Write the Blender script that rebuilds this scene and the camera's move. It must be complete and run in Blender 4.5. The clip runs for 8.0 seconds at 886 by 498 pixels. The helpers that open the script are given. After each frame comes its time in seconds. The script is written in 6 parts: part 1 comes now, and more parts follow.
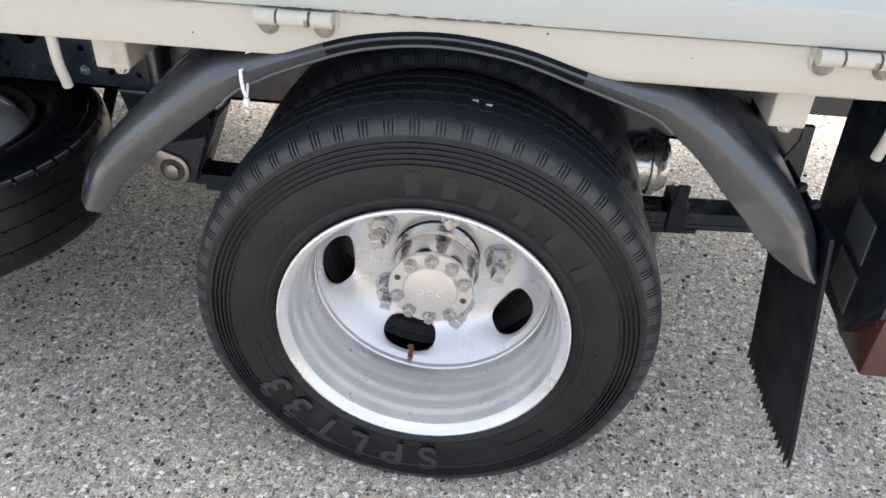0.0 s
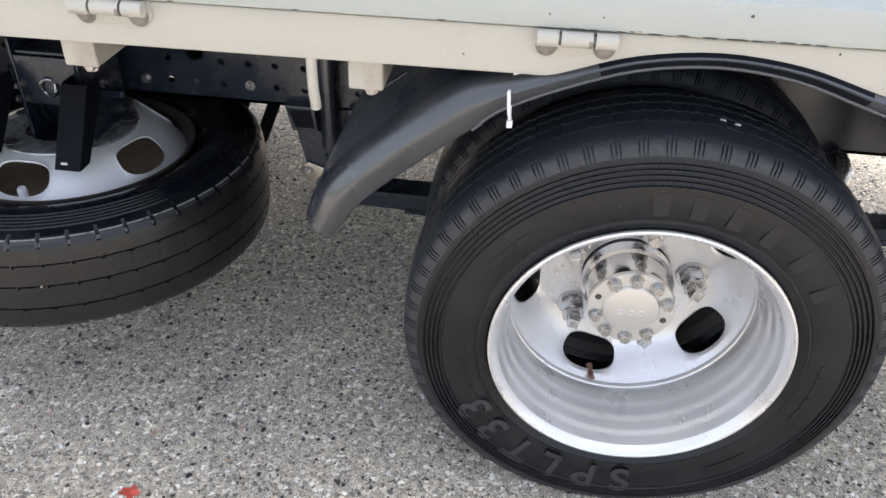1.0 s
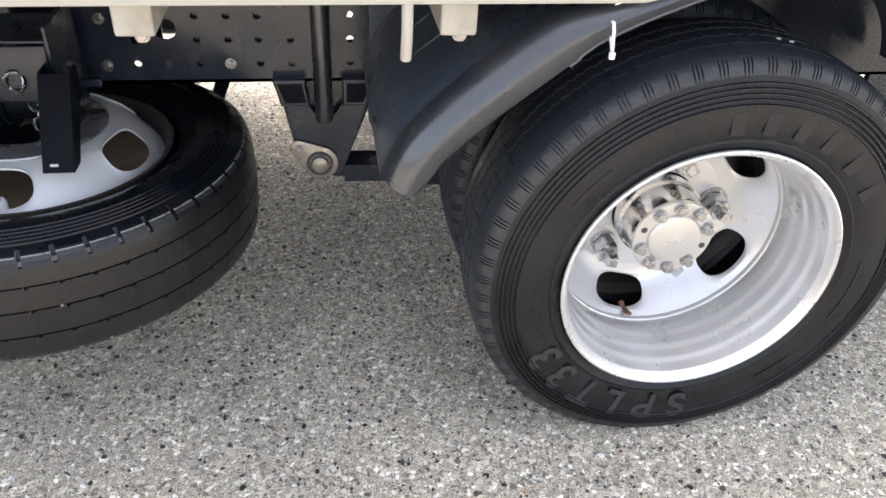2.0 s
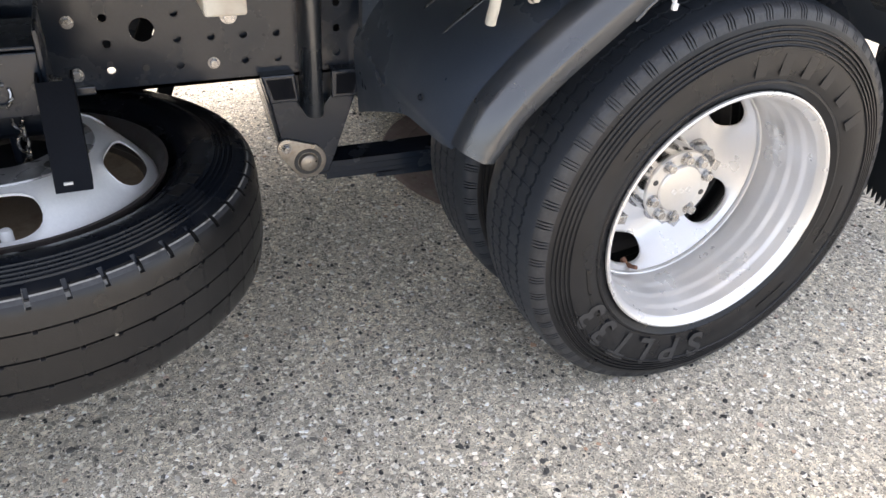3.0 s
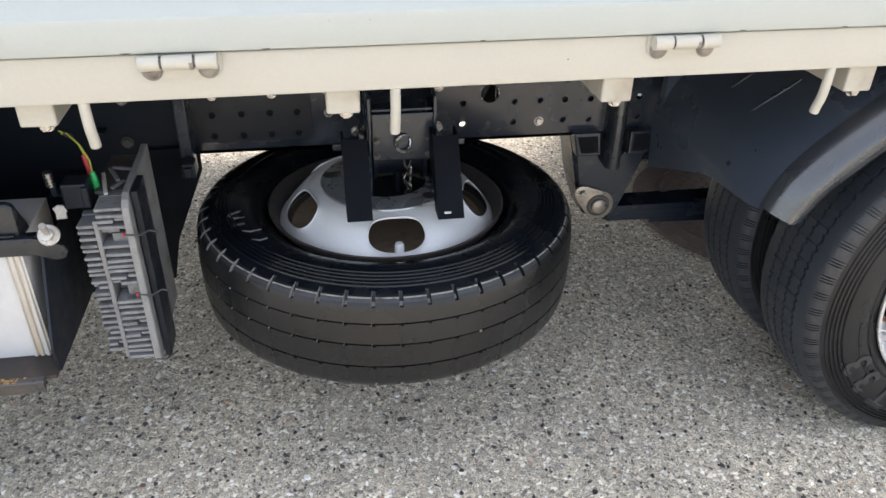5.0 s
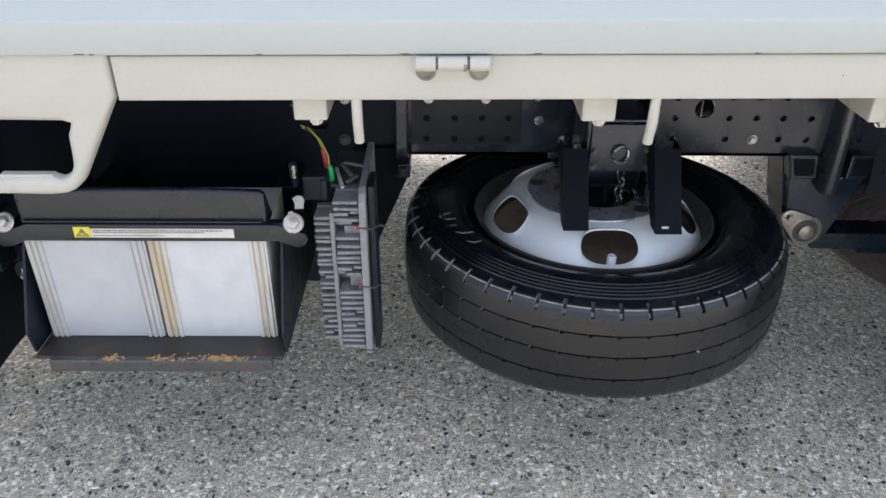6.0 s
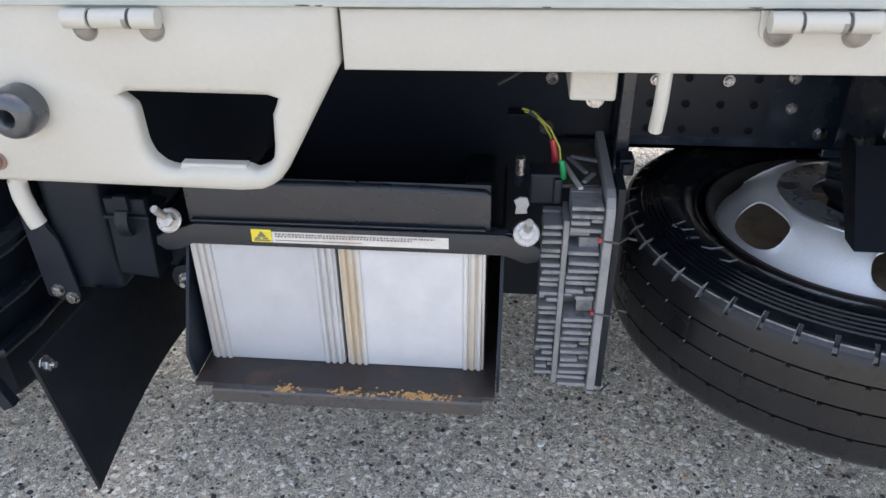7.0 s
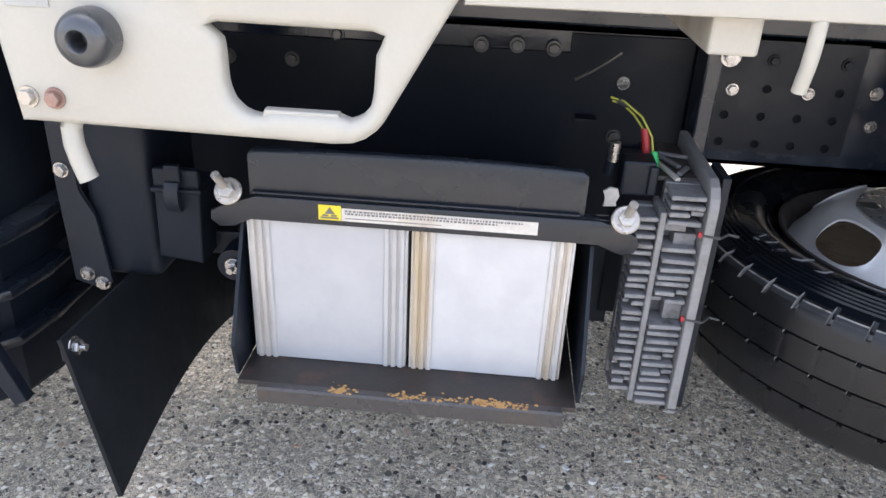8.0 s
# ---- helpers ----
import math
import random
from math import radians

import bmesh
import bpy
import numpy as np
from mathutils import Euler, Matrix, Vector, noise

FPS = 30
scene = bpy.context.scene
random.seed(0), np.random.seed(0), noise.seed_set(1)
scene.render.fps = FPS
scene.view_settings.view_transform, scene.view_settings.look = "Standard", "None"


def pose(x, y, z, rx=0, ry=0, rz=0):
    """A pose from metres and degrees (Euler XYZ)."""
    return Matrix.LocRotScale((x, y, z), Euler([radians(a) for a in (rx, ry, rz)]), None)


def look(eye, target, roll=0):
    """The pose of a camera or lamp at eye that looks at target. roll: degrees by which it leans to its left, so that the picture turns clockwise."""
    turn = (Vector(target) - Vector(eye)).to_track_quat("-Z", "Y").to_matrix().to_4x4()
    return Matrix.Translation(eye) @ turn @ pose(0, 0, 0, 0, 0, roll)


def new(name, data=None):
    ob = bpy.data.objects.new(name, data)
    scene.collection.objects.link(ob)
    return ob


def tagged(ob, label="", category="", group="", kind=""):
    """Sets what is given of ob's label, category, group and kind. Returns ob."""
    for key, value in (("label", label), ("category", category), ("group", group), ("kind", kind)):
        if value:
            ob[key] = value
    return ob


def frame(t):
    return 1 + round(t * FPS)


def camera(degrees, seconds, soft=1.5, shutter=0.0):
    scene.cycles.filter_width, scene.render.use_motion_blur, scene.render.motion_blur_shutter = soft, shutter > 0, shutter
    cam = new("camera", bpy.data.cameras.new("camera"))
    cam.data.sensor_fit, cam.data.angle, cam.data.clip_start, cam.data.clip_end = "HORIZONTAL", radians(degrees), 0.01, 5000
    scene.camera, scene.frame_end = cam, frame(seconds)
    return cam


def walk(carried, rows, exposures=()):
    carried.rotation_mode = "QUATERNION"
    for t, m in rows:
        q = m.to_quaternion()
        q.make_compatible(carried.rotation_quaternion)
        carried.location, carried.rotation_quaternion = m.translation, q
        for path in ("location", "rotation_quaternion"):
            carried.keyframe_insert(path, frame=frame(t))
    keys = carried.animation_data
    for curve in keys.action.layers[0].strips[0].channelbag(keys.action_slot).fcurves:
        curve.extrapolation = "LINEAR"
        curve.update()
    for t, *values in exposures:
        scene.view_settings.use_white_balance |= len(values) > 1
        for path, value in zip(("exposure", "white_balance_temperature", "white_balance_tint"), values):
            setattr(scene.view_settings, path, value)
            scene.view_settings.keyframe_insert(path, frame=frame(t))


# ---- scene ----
cam = camera(60.6, 8.0)
PATH = [
    (0, (0.078, -0.013, 1.068), (-0.039, 1.613, -0.09), 3.3),
    (0.5, (-0.062, -0.062, 1.076), (-0.168, 1.579, -0.063), 4.0),
    (1, (-0.217, -0.019, 1.065), (-0.359, 1.611, -0.086), 2.7),
    (1.5, (-0.351, -0.006, 1.038), (-0.374, 1.614, -0.134), 2.4),
    (2, (-0.54, -0.019, 0.997), (-0.256, 1.589, -0.158), 3.3),
    (2.2, (-0.603, -0.025, 0.984), (-0.225, 1.569, -0.163), 3.7),
    (3.3, (-0.927, 0.061, 0.925), (-0.134, 1.543, -0.16), 4.4),
    (3.5, (-0.964, 0.041, 0.94), (-0.154, 1.522, -0.133), 4.7),
    (4, (-1.034, -0.012, 0.968), (-0.313, 1.514, -0.105), 3.8),
    (4.5, (-1.079, -0.057, 1.022), (-0.594, 1.561, -0.049), 1.9),
    (4.7, (-1.097, -0.071, 1.039), (-0.69, 1.572, -0.025), 1.5),
    (5.8, (-1.254, -0.112, 1.061), (-1.191, 1.606, 0.039), 0.9),
    (6, (-1.294, -0.077, 1.044), (-1.282, 1.639, 0.018), 0.4),
    (6.5, (-1.414, 0.062, 1.014), (-1.508, 1.755, -0.046), -0.6),
    (7, (-1.525, 0.141, 0.949), (-1.691, 1.833, -0.103), -0.7),
    (7.5, (-1.608, 0.157, 0.859), (-1.747, 1.889, -0.13), 0.7),
    (8, (-1.642, 0.156, 0.822), (-1.758, 1.947, -0.06), 2.7),
]
EXPOSURES = [(0.0, 1.91, 6600, 12), (1.0, 1.94, 6700, 12), (2.0, 2.19, 6850, 12), (3.5, 2.25, 6950, 13), (4.5, 2.21, 7000, 11), (5.8, 1.98, 6450, 10), (6.5, 1.90, 6250, 11), (7.0, 1.94, 6180, 12), (8.0, 2.28, 6400, 14)]
walk(cam, [(t, look(eye, target, roll)) for t, eye, target, roll in PATH], EXPOSURES)

# ---- world and light: a bright overcast day ----
world = bpy.data.worlds.new("sky")
scene.world = world
world.use_nodes = True
wn = world.node_tree.nodes
wl = world.node_tree.links
sky = wn.new("ShaderNodeTexSky")
sky.sky_type = "NISHITA"
sky.sun_disc = False
sky.sun_elevation = radians(66)
sky.sun_rotation = radians(4)
sky.air_density, sky.dust_density, sky.ozone_density = 1.0, 4.0, 1.0
cloud = wn.new("ShaderNodeHueSaturation")
cloud.inputs["Saturation"].default_value = 0.6
wl.new(sky.outputs[0], cloud.inputs["Color"])
wl.new(cloud.outputs[0], wn["Background"].inputs[0])
wn["Background"].inputs[1].default_value = 0.15
sun_data = bpy.data.lights.new("sun", "SUN")
sun_data.energy = 0.3
sun_data.angle = radians(30)
sun_data.color = (1.0, 0.97, 0.93)
sun = new("sun", sun_data)
sun.matrix_world = look((0.3, 5.45, 10.0), (0.0, 1.0, 0.0))


# ---- materials ----
def mat(name, color, rough=0.5, metal=0.0, spec=0.5, coat=0.0):
    m = bpy.data.materials.new(name)
    m.use_nodes = True
    b = m.node_tree.nodes["Principled BSDF"]
    b.inputs["Base Color"].default_value = (*color, 1)
    b.inputs["Roughness"].default_value = rough
    b.inputs["Metallic"].default_value = metal
    b.inputs["Specular IOR Level"].default_value = spec
    b.inputs["Coat Weight"].default_value = coat
    b.inputs["Coat Roughness"].default_value = 0.12
    return m


def tex_noise(m, scale, detail=6.0, rough=0.6, coords=None):
    n = m.node_tree.nodes.new("ShaderNodeTexNoise")
    n.inputs["Scale"].default_value = scale
    n.inputs["Detail"].default_value = detail
    n.inputs["Roughness"].default_value = rough
    if coords is None:
        coords = m.node_tree.nodes.new("ShaderNodeNewGeometry").outputs["Position"]
    m.node_tree.links.new(coords, n.inputs["Vector"])
    return n.outputs["Fac"]


def ramp(m, fac, stops):
    r = m.node_tree.nodes.new("ShaderNodeValToRGB")
    e = r.color_ramp.elements
    while len(e) < len(stops):
        e.new(0.5)
    for el, (p, c) in zip(e, stops):
        el.position = p
        el.color = (*c, 1) if len(c) == 3 else c
    m.node_tree.links.new(fac, r.inputs["Fac"])
    return r.outputs["Color"]


def mix(m, fac, a, b, kind="MIX"):
    n = m.node_tree.nodes.new("ShaderNodeMix")
    n.data_type, n.blend_type = "RGBA", kind
    for sock, v in ((n.inputs[0], fac), (n.inputs[6], a), (n.inputs[7], b)):
        if isinstance(v, (int, float)):
            sock.default_value = v
        elif isinstance(v, tuple):
            sock.default_value = (*v, 1)
        else:
            m.node_tree.links.new(v, sock)
    return n.outputs[2]


def bump(m, fac, strength, dist):
    n = m.node_tree.nodes.new("ShaderNodeBump")
    n.inputs["Strength"].default_value = strength
    n.inputs["Distance"].default_value = dist
    m.node_tree.links.new(fac, n.inputs["Height"])
    m.node_tree.links.new(n.outputs[0], m.node_tree.nodes["Principled BSDF"].inputs["Normal"])
    return n


def put(m, what, out):
    m.node_tree.links.new(out, m.node_tree.nodes["Principled BSDF"].inputs[what])


def worn(name, color, rough, metal=0.0, dirt=(0.12, 0.09, 0.06), amount=0.35, scale=9.0, grain=220.0, relief=0.0004, spec=0.5, coat=0.0, spread=0.12, mottle=0.86):
    """A painted or moulded surface with patchy dirt, fine grain and uneven gloss."""
    m = mat(name, color, rough, metal, spec, coat)
    blot = tex_noise(m, scale, 4.0, 0.55)
    fine = tex_noise(m, grain, 3.0, 0.6)
    mask = ramp(m, blot, [(0.52, (0, 0, 0)), (0.78, (amount, amount, amount))])
    base = mix(m, mask, color, dirt)
    shade = ramp(m, fine, [(0.3, (mottle, mottle, mottle)), (0.7, (1.0, 1.0, 1.0))])
    put(m, "Base Color", mix(m, 1.0, base, shade, "MULTIPLY"))
    lo, hi = max(0.02, rough - spread), min(1.0, rough + spread)
    put(m, "Roughness", ramp(m, blot, [(0.35, (lo, lo, lo)), (0.7, (hi, hi, hi))]))
    if relief:
        bump(m, fine, 0.6, relief)
    return m


M_CREAM = worn("cream_paint", (0.48, 0.46, 0.40), 0.38, dirt=(0.46, 0.41, 0.34), amount=0.10, scale=4.0, grain=240.0, relief=0.0, coat=0.0, mottle=0.96, spread=0.05)
M_GATE = worn("white_paint", (0.440, 0.468, 0.448), 0.36, dirt=(0.42, 0.44, 0.42), amount=0.12, scale=5.0, grain=240.0, relief=0.0, coat=0.0, mottle=0.97, spread=0.03, spec=0.28)
M_BLACK = worn("black_chassis_paint", (0.013, 0.020, 0.033), 0.24, dirt=(0.024, 0.031, 0.043), amount=0.3, scale=14.0, grain=180.0, relief=0.0003, coat=0.2)
M_MATT = worn("matt_black_steel", (0.009, 0.013, 0.021), 0.42, dirt=(0.026, 0.030, 0.038), amount=0.35, scale=18.0, spec=0.3)
M_PLASTIC = worn("grey_black_plastic", (0.026, 0.030, 0.036), 0.34, dirt=(0.040, 0.044, 0.049), amount=0.3, spec=0.9, coat=0.5, scale=11.0, grain=400.0, relief=0.0002)
M_FLAP = worn("black_rubber_sheet", (0.006, 0.0085, 0.0115), 0.6, dirt=(0.02, 0.021, 0.022), amount=0.3, scale=16.0, grain=300.0, spec=0.25)
M_SILVER = worn("silver_wheel_paint", (0.76, 0.752, 0.745), 0.30, 0.62, dirt=(0.6, 0.59, 0.58), amount=0.08, scale=12.0, grain=500.0, relief=0.0, spread=0.04, mottle=0.95)
M_CHROME = worn("bright_hub_metal", (0.66, 0.66, 0.66), 0.12, 1.0, dirt=(0.25, 0.22, 0.2), amount=0.15, scale=40.0, grain=300.0, relief=0.0002)
M_NICKEL = worn("satin_hub_metal", (0.74, 0.725, 0.70), 0.34, 0.75, dirt=(0.5, 0.47, 0.44), amount=0.15, scale=30.0, grain=300.0, relief=0.0, mottle=0.97, spread=0.04)
M_BOLT = worn("galvanised_steel", (0.42, 0.41, 0.40), 0.28, 0.95, dirt=(0.22, 0.15, 0.10), amount=0.25, scale=60.0)
M_LUG = worn("dull_nut_steel", (0.56, 0.55, 0.54), 0.24, 0.95, dirt=(0.2, 0.15, 0.1), amount=0.2, scale=80.0)
M_RUST = worn("rusty_steel", (0.24, 0.12, 0.08), 0.75, 0.2, dirt=(0.4, 0.2, 0.08), amount=0.6, scale=60.0)
M_DARK = worn("dirty_timber_floor", (0.02, 0.019, 0.018), 0.8, amount=0.3)
M_FIN = worn("sooty_grey_plastic", (0.25, 0.25, 0.254), 0.5, dirt=(0.07, 0.064, 0.058), amount=0.9, scale=55.0, grain=300.0)
M_GREYPL = worn("weathered_grey_plastic", (0.26, 0.26, 0.262), 0.45, dirt=(0.10, 0.09, 0.075), amount=0.5, scale=25.0, grain=300.0)
M_GRIMY = worn("grimy_paint", (0.25, 0.225, 0.195), 0.5, dirt=(0.06, 0.048, 0.038), amount=0.9, scale=60.0)
M_SPARERIM = worn("spare_rim_paint", (0.92, 0.92, 0.915), 0.36, 0.08, dirt=(0.55, 0.5, 0.47), amount=0.22, scale=9.0, grain=300.0, relief=0.0, spread=0.05, mottle=0.94)
M_TRAY = worn("scuffed_tray_steel", (0.035, 0.03, 0.028), 0.5, dirt=(0.16, 0.09, 0.06), amount=0.6, scale=24.0)
M_PLASTIC2 = worn("black_moulded_plastic", (0.009, 0.0125, 0.019), 0.28, dirt=(0.016, 0.019, 0.025), amount=0.3, scale=12.0, grain=350.0, relief=0.00008)
M_FLAKE = worn("ochre_rust", (0.52, 0.30, 0.11), 0.9, dirt=(0.25, 0.08, 0.04), amount=0.8, scale=120.0)
M_MANHOLE = worn("rusty_cast_iron", (0.15, 0.105, 0.09), 0.75, 0.1, dirt=(0.24, 0.22, 0.19), amount=0.8, scale=30.0)
M_STEELDARK = worn("dark_bolt_steel", (0.12, 0.12, 0.12), 0.4, 0.7, amount=0.5, scale=60.0)
M_RIMDARK = worn("grimy_shaded_rim", (0.10, 0.09, 0.085), 0.5, 0.3, dirt=(0.10, 0.05, 0.035), amount=0.6, scale=20.0)
M_SPARETREAD = worn("spare_tread_rubber", (0.011, 0.0112, 0.012), 0.34, dirt=(0.034, 0.031, 0.03), amount=0.45, scale=9.0, grain=400.0, spec=0.45)
M_YELLOW = mat("yellow_print", (0.75, 0.62, 0.03), 0.45)
M_LABEL = worn("white_label_film", (0.66, 0.63, 0.58), 0.4, dirt=(0.50, 0.34, 0.2), amount=0.7, scale=16.0)
M_HUBFACE = worn("shaded_hub_face", (0.40, 0.40, 0.41), 0.30, 0.6, dirt=(0.3, 0.27, 0.25), amount=0.3, scale=20.0, relief=0.0, spread=0.08)
M_SHEET = worn("black_fender_sheet", (0.050, 0.064, 0.088), 0.36, dirt=(0.062, 0.075, 0.096), amount=0.3, scale=8.0, grain=300.0, relief=0.0)
M_WASHER = worn("zinc_washer", (0.58, 0.54, 0.48), 0.38, 0.7, dirt=(0.3, 0.24, 0.18), amount=0.4, scale=70.0)
M_CROSS = worn("grimy_cream_paint", (0.48, 0.455, 0.39), 0.42, dirt=(0.25, 0.17, 0.11), amount=0.55, scale=17.0, grain=240.0, relief=0.0, mottle=0.94)
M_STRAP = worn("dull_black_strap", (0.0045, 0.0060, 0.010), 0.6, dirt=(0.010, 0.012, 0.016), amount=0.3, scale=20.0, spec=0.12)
M_BACK = worn("dull_navy_paint", (0.0075, 0.0115, 0.0185), 0.55, dirt=(0.012, 0.016, 0.023), amount=0.3, scale=14.0, spec=0.25)
M_CHIP = mat("bared_steel", (0.07, 0.06, 0.052), 0.6)
M_PRINT = mat("faded_print", (0.16, 0.15, 0.15), 0.5)
M_LIP = worn("scuffed_lip_steel", (0.085, 0.08, 0.077), 0.34, 0.3, dirt=(0.14, 0.09, 0.06), amount=0.5, scale=20.0)
M_INK = mat("dark_print", (0.05, 0.05, 0.05), 0.5)
M_RED = mat("red_insulation", (0.42, 0.03, 0.035), 0.4)
M_GREEN = mat("green_connector", (0.02, 0.45, 0.12), 0.35)
M_WIRE = mat("yellow_wire", (0.5, 0.5, 0.08), 0.4)
M_TIE = mat("white_nylon", (0.75, 0.75, 0.75), 0.4)
M_LAMP = worn("red_lamp_lens", (0.085, 0.032, 0.028), 0.25, dirt=(0.1, 0.06, 0.05), amount=0.4)
M_LEAF = mat("red_leaf", (0.55, 0.08, 0.05), 0.6)
M_GREYPANEL = worn("grey_reflector", (0.11, 0.12, 0.125), 0.35, amount=0.2)


def rubber(name, side=(0.010, 0.010, 0.0105), rough=0.46):
    m = worn(name, side, rough, dirt=(0.038, 0.038, 0.04), amount=0.3, scale=13.0, grain=500.0, relief=0.0003, spec=0.34)
    return m


M_TYRE = rubber("tyre_rubber", (0.0090, 0.0098, 0.0118), 0.36)
M_SPARETYRE = rubber("spare_tyre_rubber", (0.0062, 0.0082, 0.0125), 0.25)
M_SHOULDER = worn("dusty_shoulder_rubber", (0.036, 0.038, 0.043), 0.5, dirt=(0.016, 0.017, 0.020), amount=0.8, scale=22.0, grain=170.0, relief=0.0012, spec=0.5, mottle=0.65)
M_BRONZE = worn("dull_pin_metal", (0.42, 0.38, 0.33), 0.38, 0.75, dirt=(0.22, 0.16, 0.11), amount=0.5, scale=60.0)
M_DUST = worn("settled_dust", (0.30, 0.295, 0.28), 0.8, dirt=(0.02, 0.02, 0.021), amount=1.0, scale=60.0, spec=0.2)
M_CHALK = worn("chalk_mark", (0.26, 0.26, 0.27), 0.8, dirt=(0.03, 0.03, 0.03), amount=0.9, scale=70.0)
M_TREAD = worn("dusty_tread_rubber", (0.030, 0.036, 0.046), 0.5, dirt=(0.050, 0.055, 0.064), amount=0.45, scale=16.0, grain=500.0, spec=0.4)


def battery_plastic():
    """Milky polypropylene with brown runs of dried acid down the ribs."""
    m = mat("milky_battery_case", (0.72, 0.74, 0.76), 0.35)
    m.node_tree.nodes["Principled BSDF"].inputs["Subsurface Weight"].default_value = 0.0
    co = m.node_tree.nodes.new("ShaderNodeTexCoord").outputs["Object"]
    st = m.node_tree.nodes.new("ShaderNodeMapping")
    st.inputs["Scale"].default_value = (60, 10, 4)
    m.node_tree.links.new(co, st.inputs["Vector"])
    runs = tex_noise(m, 1.0, 5.0, 0.6, st.outputs[0])
    cloudy = tex_noise(m, 25.0, 5.0, 0.6)
    sep = m.node_tree.nodes.new("ShaderNodeSeparateXYZ")
    m.node_tree.links.new(co, sep.inputs[0])
    ab = m.node_tree.nodes.new("ShaderNodeMath")
    ab.operation = "ABSOLUTE"
    m.node_tree.links.new(sep.outputs[0], ab.inputs[0])
    ends = ramp(m, ab.outputs[0], [(0.060, (0, 0, 0)), (0.066, (1, 1, 1))])
    streak = ramp(m, runs, [(0.36, (0, 0, 0)), (0.62, (0.85, 0.85, 0.85))])
    mask = mix(m, 1.0, ends, streak, "MULTIPLY")
    info = m.node_tree.nodes.new("ShaderNodeAttribute")
    info.attribute_type, info.attribute_name = "OBJECT", "age"
    aged = mix(m, 1.0, mask, info.outputs["Color"], "MULTIPLY")
    milk = mix(m, info.outputs["Fac"], (0.43, 0.438, 0.447), (0.615, 0.615, 0.612))
    base = mix(m, 1.0, milk, ramp(m, cloudy, [(0.35, (0.92, 0.92, 0.93)), (0.7, (1.03, 1.03, 1.03))]), "MULTIPLY")
    put(m, "Base Color", mix(m, aged, base, (0.44, 0.31, 0.13)))
    return m


M_BATTERY = battery_plastic()


def asphalt():
    m = mat("worn_asphalt", (0.2, 0.2, 0.19), 0.85, spec=0.35)
    nt = m.node_tree
    pos = nt.nodes.new("ShaderNodeNewGeometry").outputs["Position"]
    warp = nt.nodes.new("ShaderNodeTexNoise")
    warp.inputs["Scale"].default_value = 60
    nt.links.new(pos, warp.inputs["Vector"])
    add = nt.nodes.new("ShaderNodeVectorMath")
    add.operation = "MULTIPLY_ADD"
    add.inputs[1].default_value = (0.008, 0.008, 0.0)
    nt.links.new(warp.outputs["Color"], add.inputs[0])
    nt.links.new(pos, add.inputs[2])

    def cells(scale, feature):
        v = nt.nodes.new("ShaderNodeTexVoronoi")
        v.voronoi_dimensions = "2D"
        v.feature = feature
        v.inputs["Scale"].default_value = scale
        nt.links.new(add.outputs[0], v.inputs["Vector"])
        return v

    big, bige = cells(120, "F1"), cells(120, "DISTANCE_TO_EDGE")
    small, smalle = cells(330, "F1"), cells(330, "DISTANCE_TO_EDGE")
    sb = nt.nodes.new("ShaderNodeSeparateColor")
    nt.links.new(big.outputs["Color"], sb.inputs[0])
    ss = nt.nodes.new("ShaderNodeSeparateColor")
    nt.links.new(small.outputs["Color"], ss.inputs[0])
    # chips of stone of several colours, ground flush, in a sandy binder
    stone = ramp(m, sb.outputs[0], [(0.0, (0.10, 0.098, 0.095)), (0.18, (0.24, 0.23, 0.205)), (0.5, (0.41, 0.375, 0.32)), (0.75, (0.58, 0.535, 0.455)), (0.93, (0.84, 0.83, 0.80))])
    fine = tex_noise(m, 420.0, 4.0, 0.7)
    binder = ramp(m, fine, [(0.38, (0.06, 0.056, 0.05)), (0.47, (0.37, 0.345, 0.30)), (0.60, (0.80, 0.75, 0.66))])
    grit = ramp(m, ss.outputs[0], [(0.0, (0.05, 0.049, 0.047)), (0.22, (0.20, 0.19, 0.17)), (0.5, (0.44, 0.41, 0.36)), (0.8, (0.62, 0.585, 0.51)), (0.93, (0.92, 0.91, 0.88))])
    pick_s = ramp(m, ss.outputs[1], [(0.55, (0, 0, 0)), (0.6, (0.8, 0.8, 0.8))])
    base = mix(m, pick_s, binder, grit)
    core = ramp(m, bige.outputs["Distance"], [(0.06, (0, 0, 0)), (0.14, (1, 1, 1))])
    some = ramp(m, sb.outputs[1], [(0.50, (0, 0, 0)), (0.54, (0.9, 0.9, 0.9))])
    pick = mix(m, 1.0, core, some, "MULTIPLY")
    base = mix(m, pick, base, stone)
    patch = tex_noise(m, 3.2, 6.0, 0.6)
    base = mix(m, 1.0, base, ramp(m, patch, [(0.3, (1.14, 1.13, 1.10)), (0.7, (1.66, 1.59, 1.46))]), "MULTIPLY")
    clump = tex_noise(m, 70.0, 4.0, 0.65)
    base = mix(m, 1.0, base, ramp(m, clump, [(0.34, (0.70, 0.695, 0.69)), (0.62, (1.14, 1.12, 1.09))]), "MULTIPLY")
    put(m, "Base Color", base)
    h = mix(m, pick, fine, (0.75, 0.75, 0.75))
    bump(m, h, 1.0, 0.0045)
    put(m, "Roughness", ramp(m, sb.outputs[2], [(0.0, (0.7, 0.7, 0.7)), (1.0, (0.95, 0.95, 0.95))]))
    return m


M_ASPHALT = asphalt()


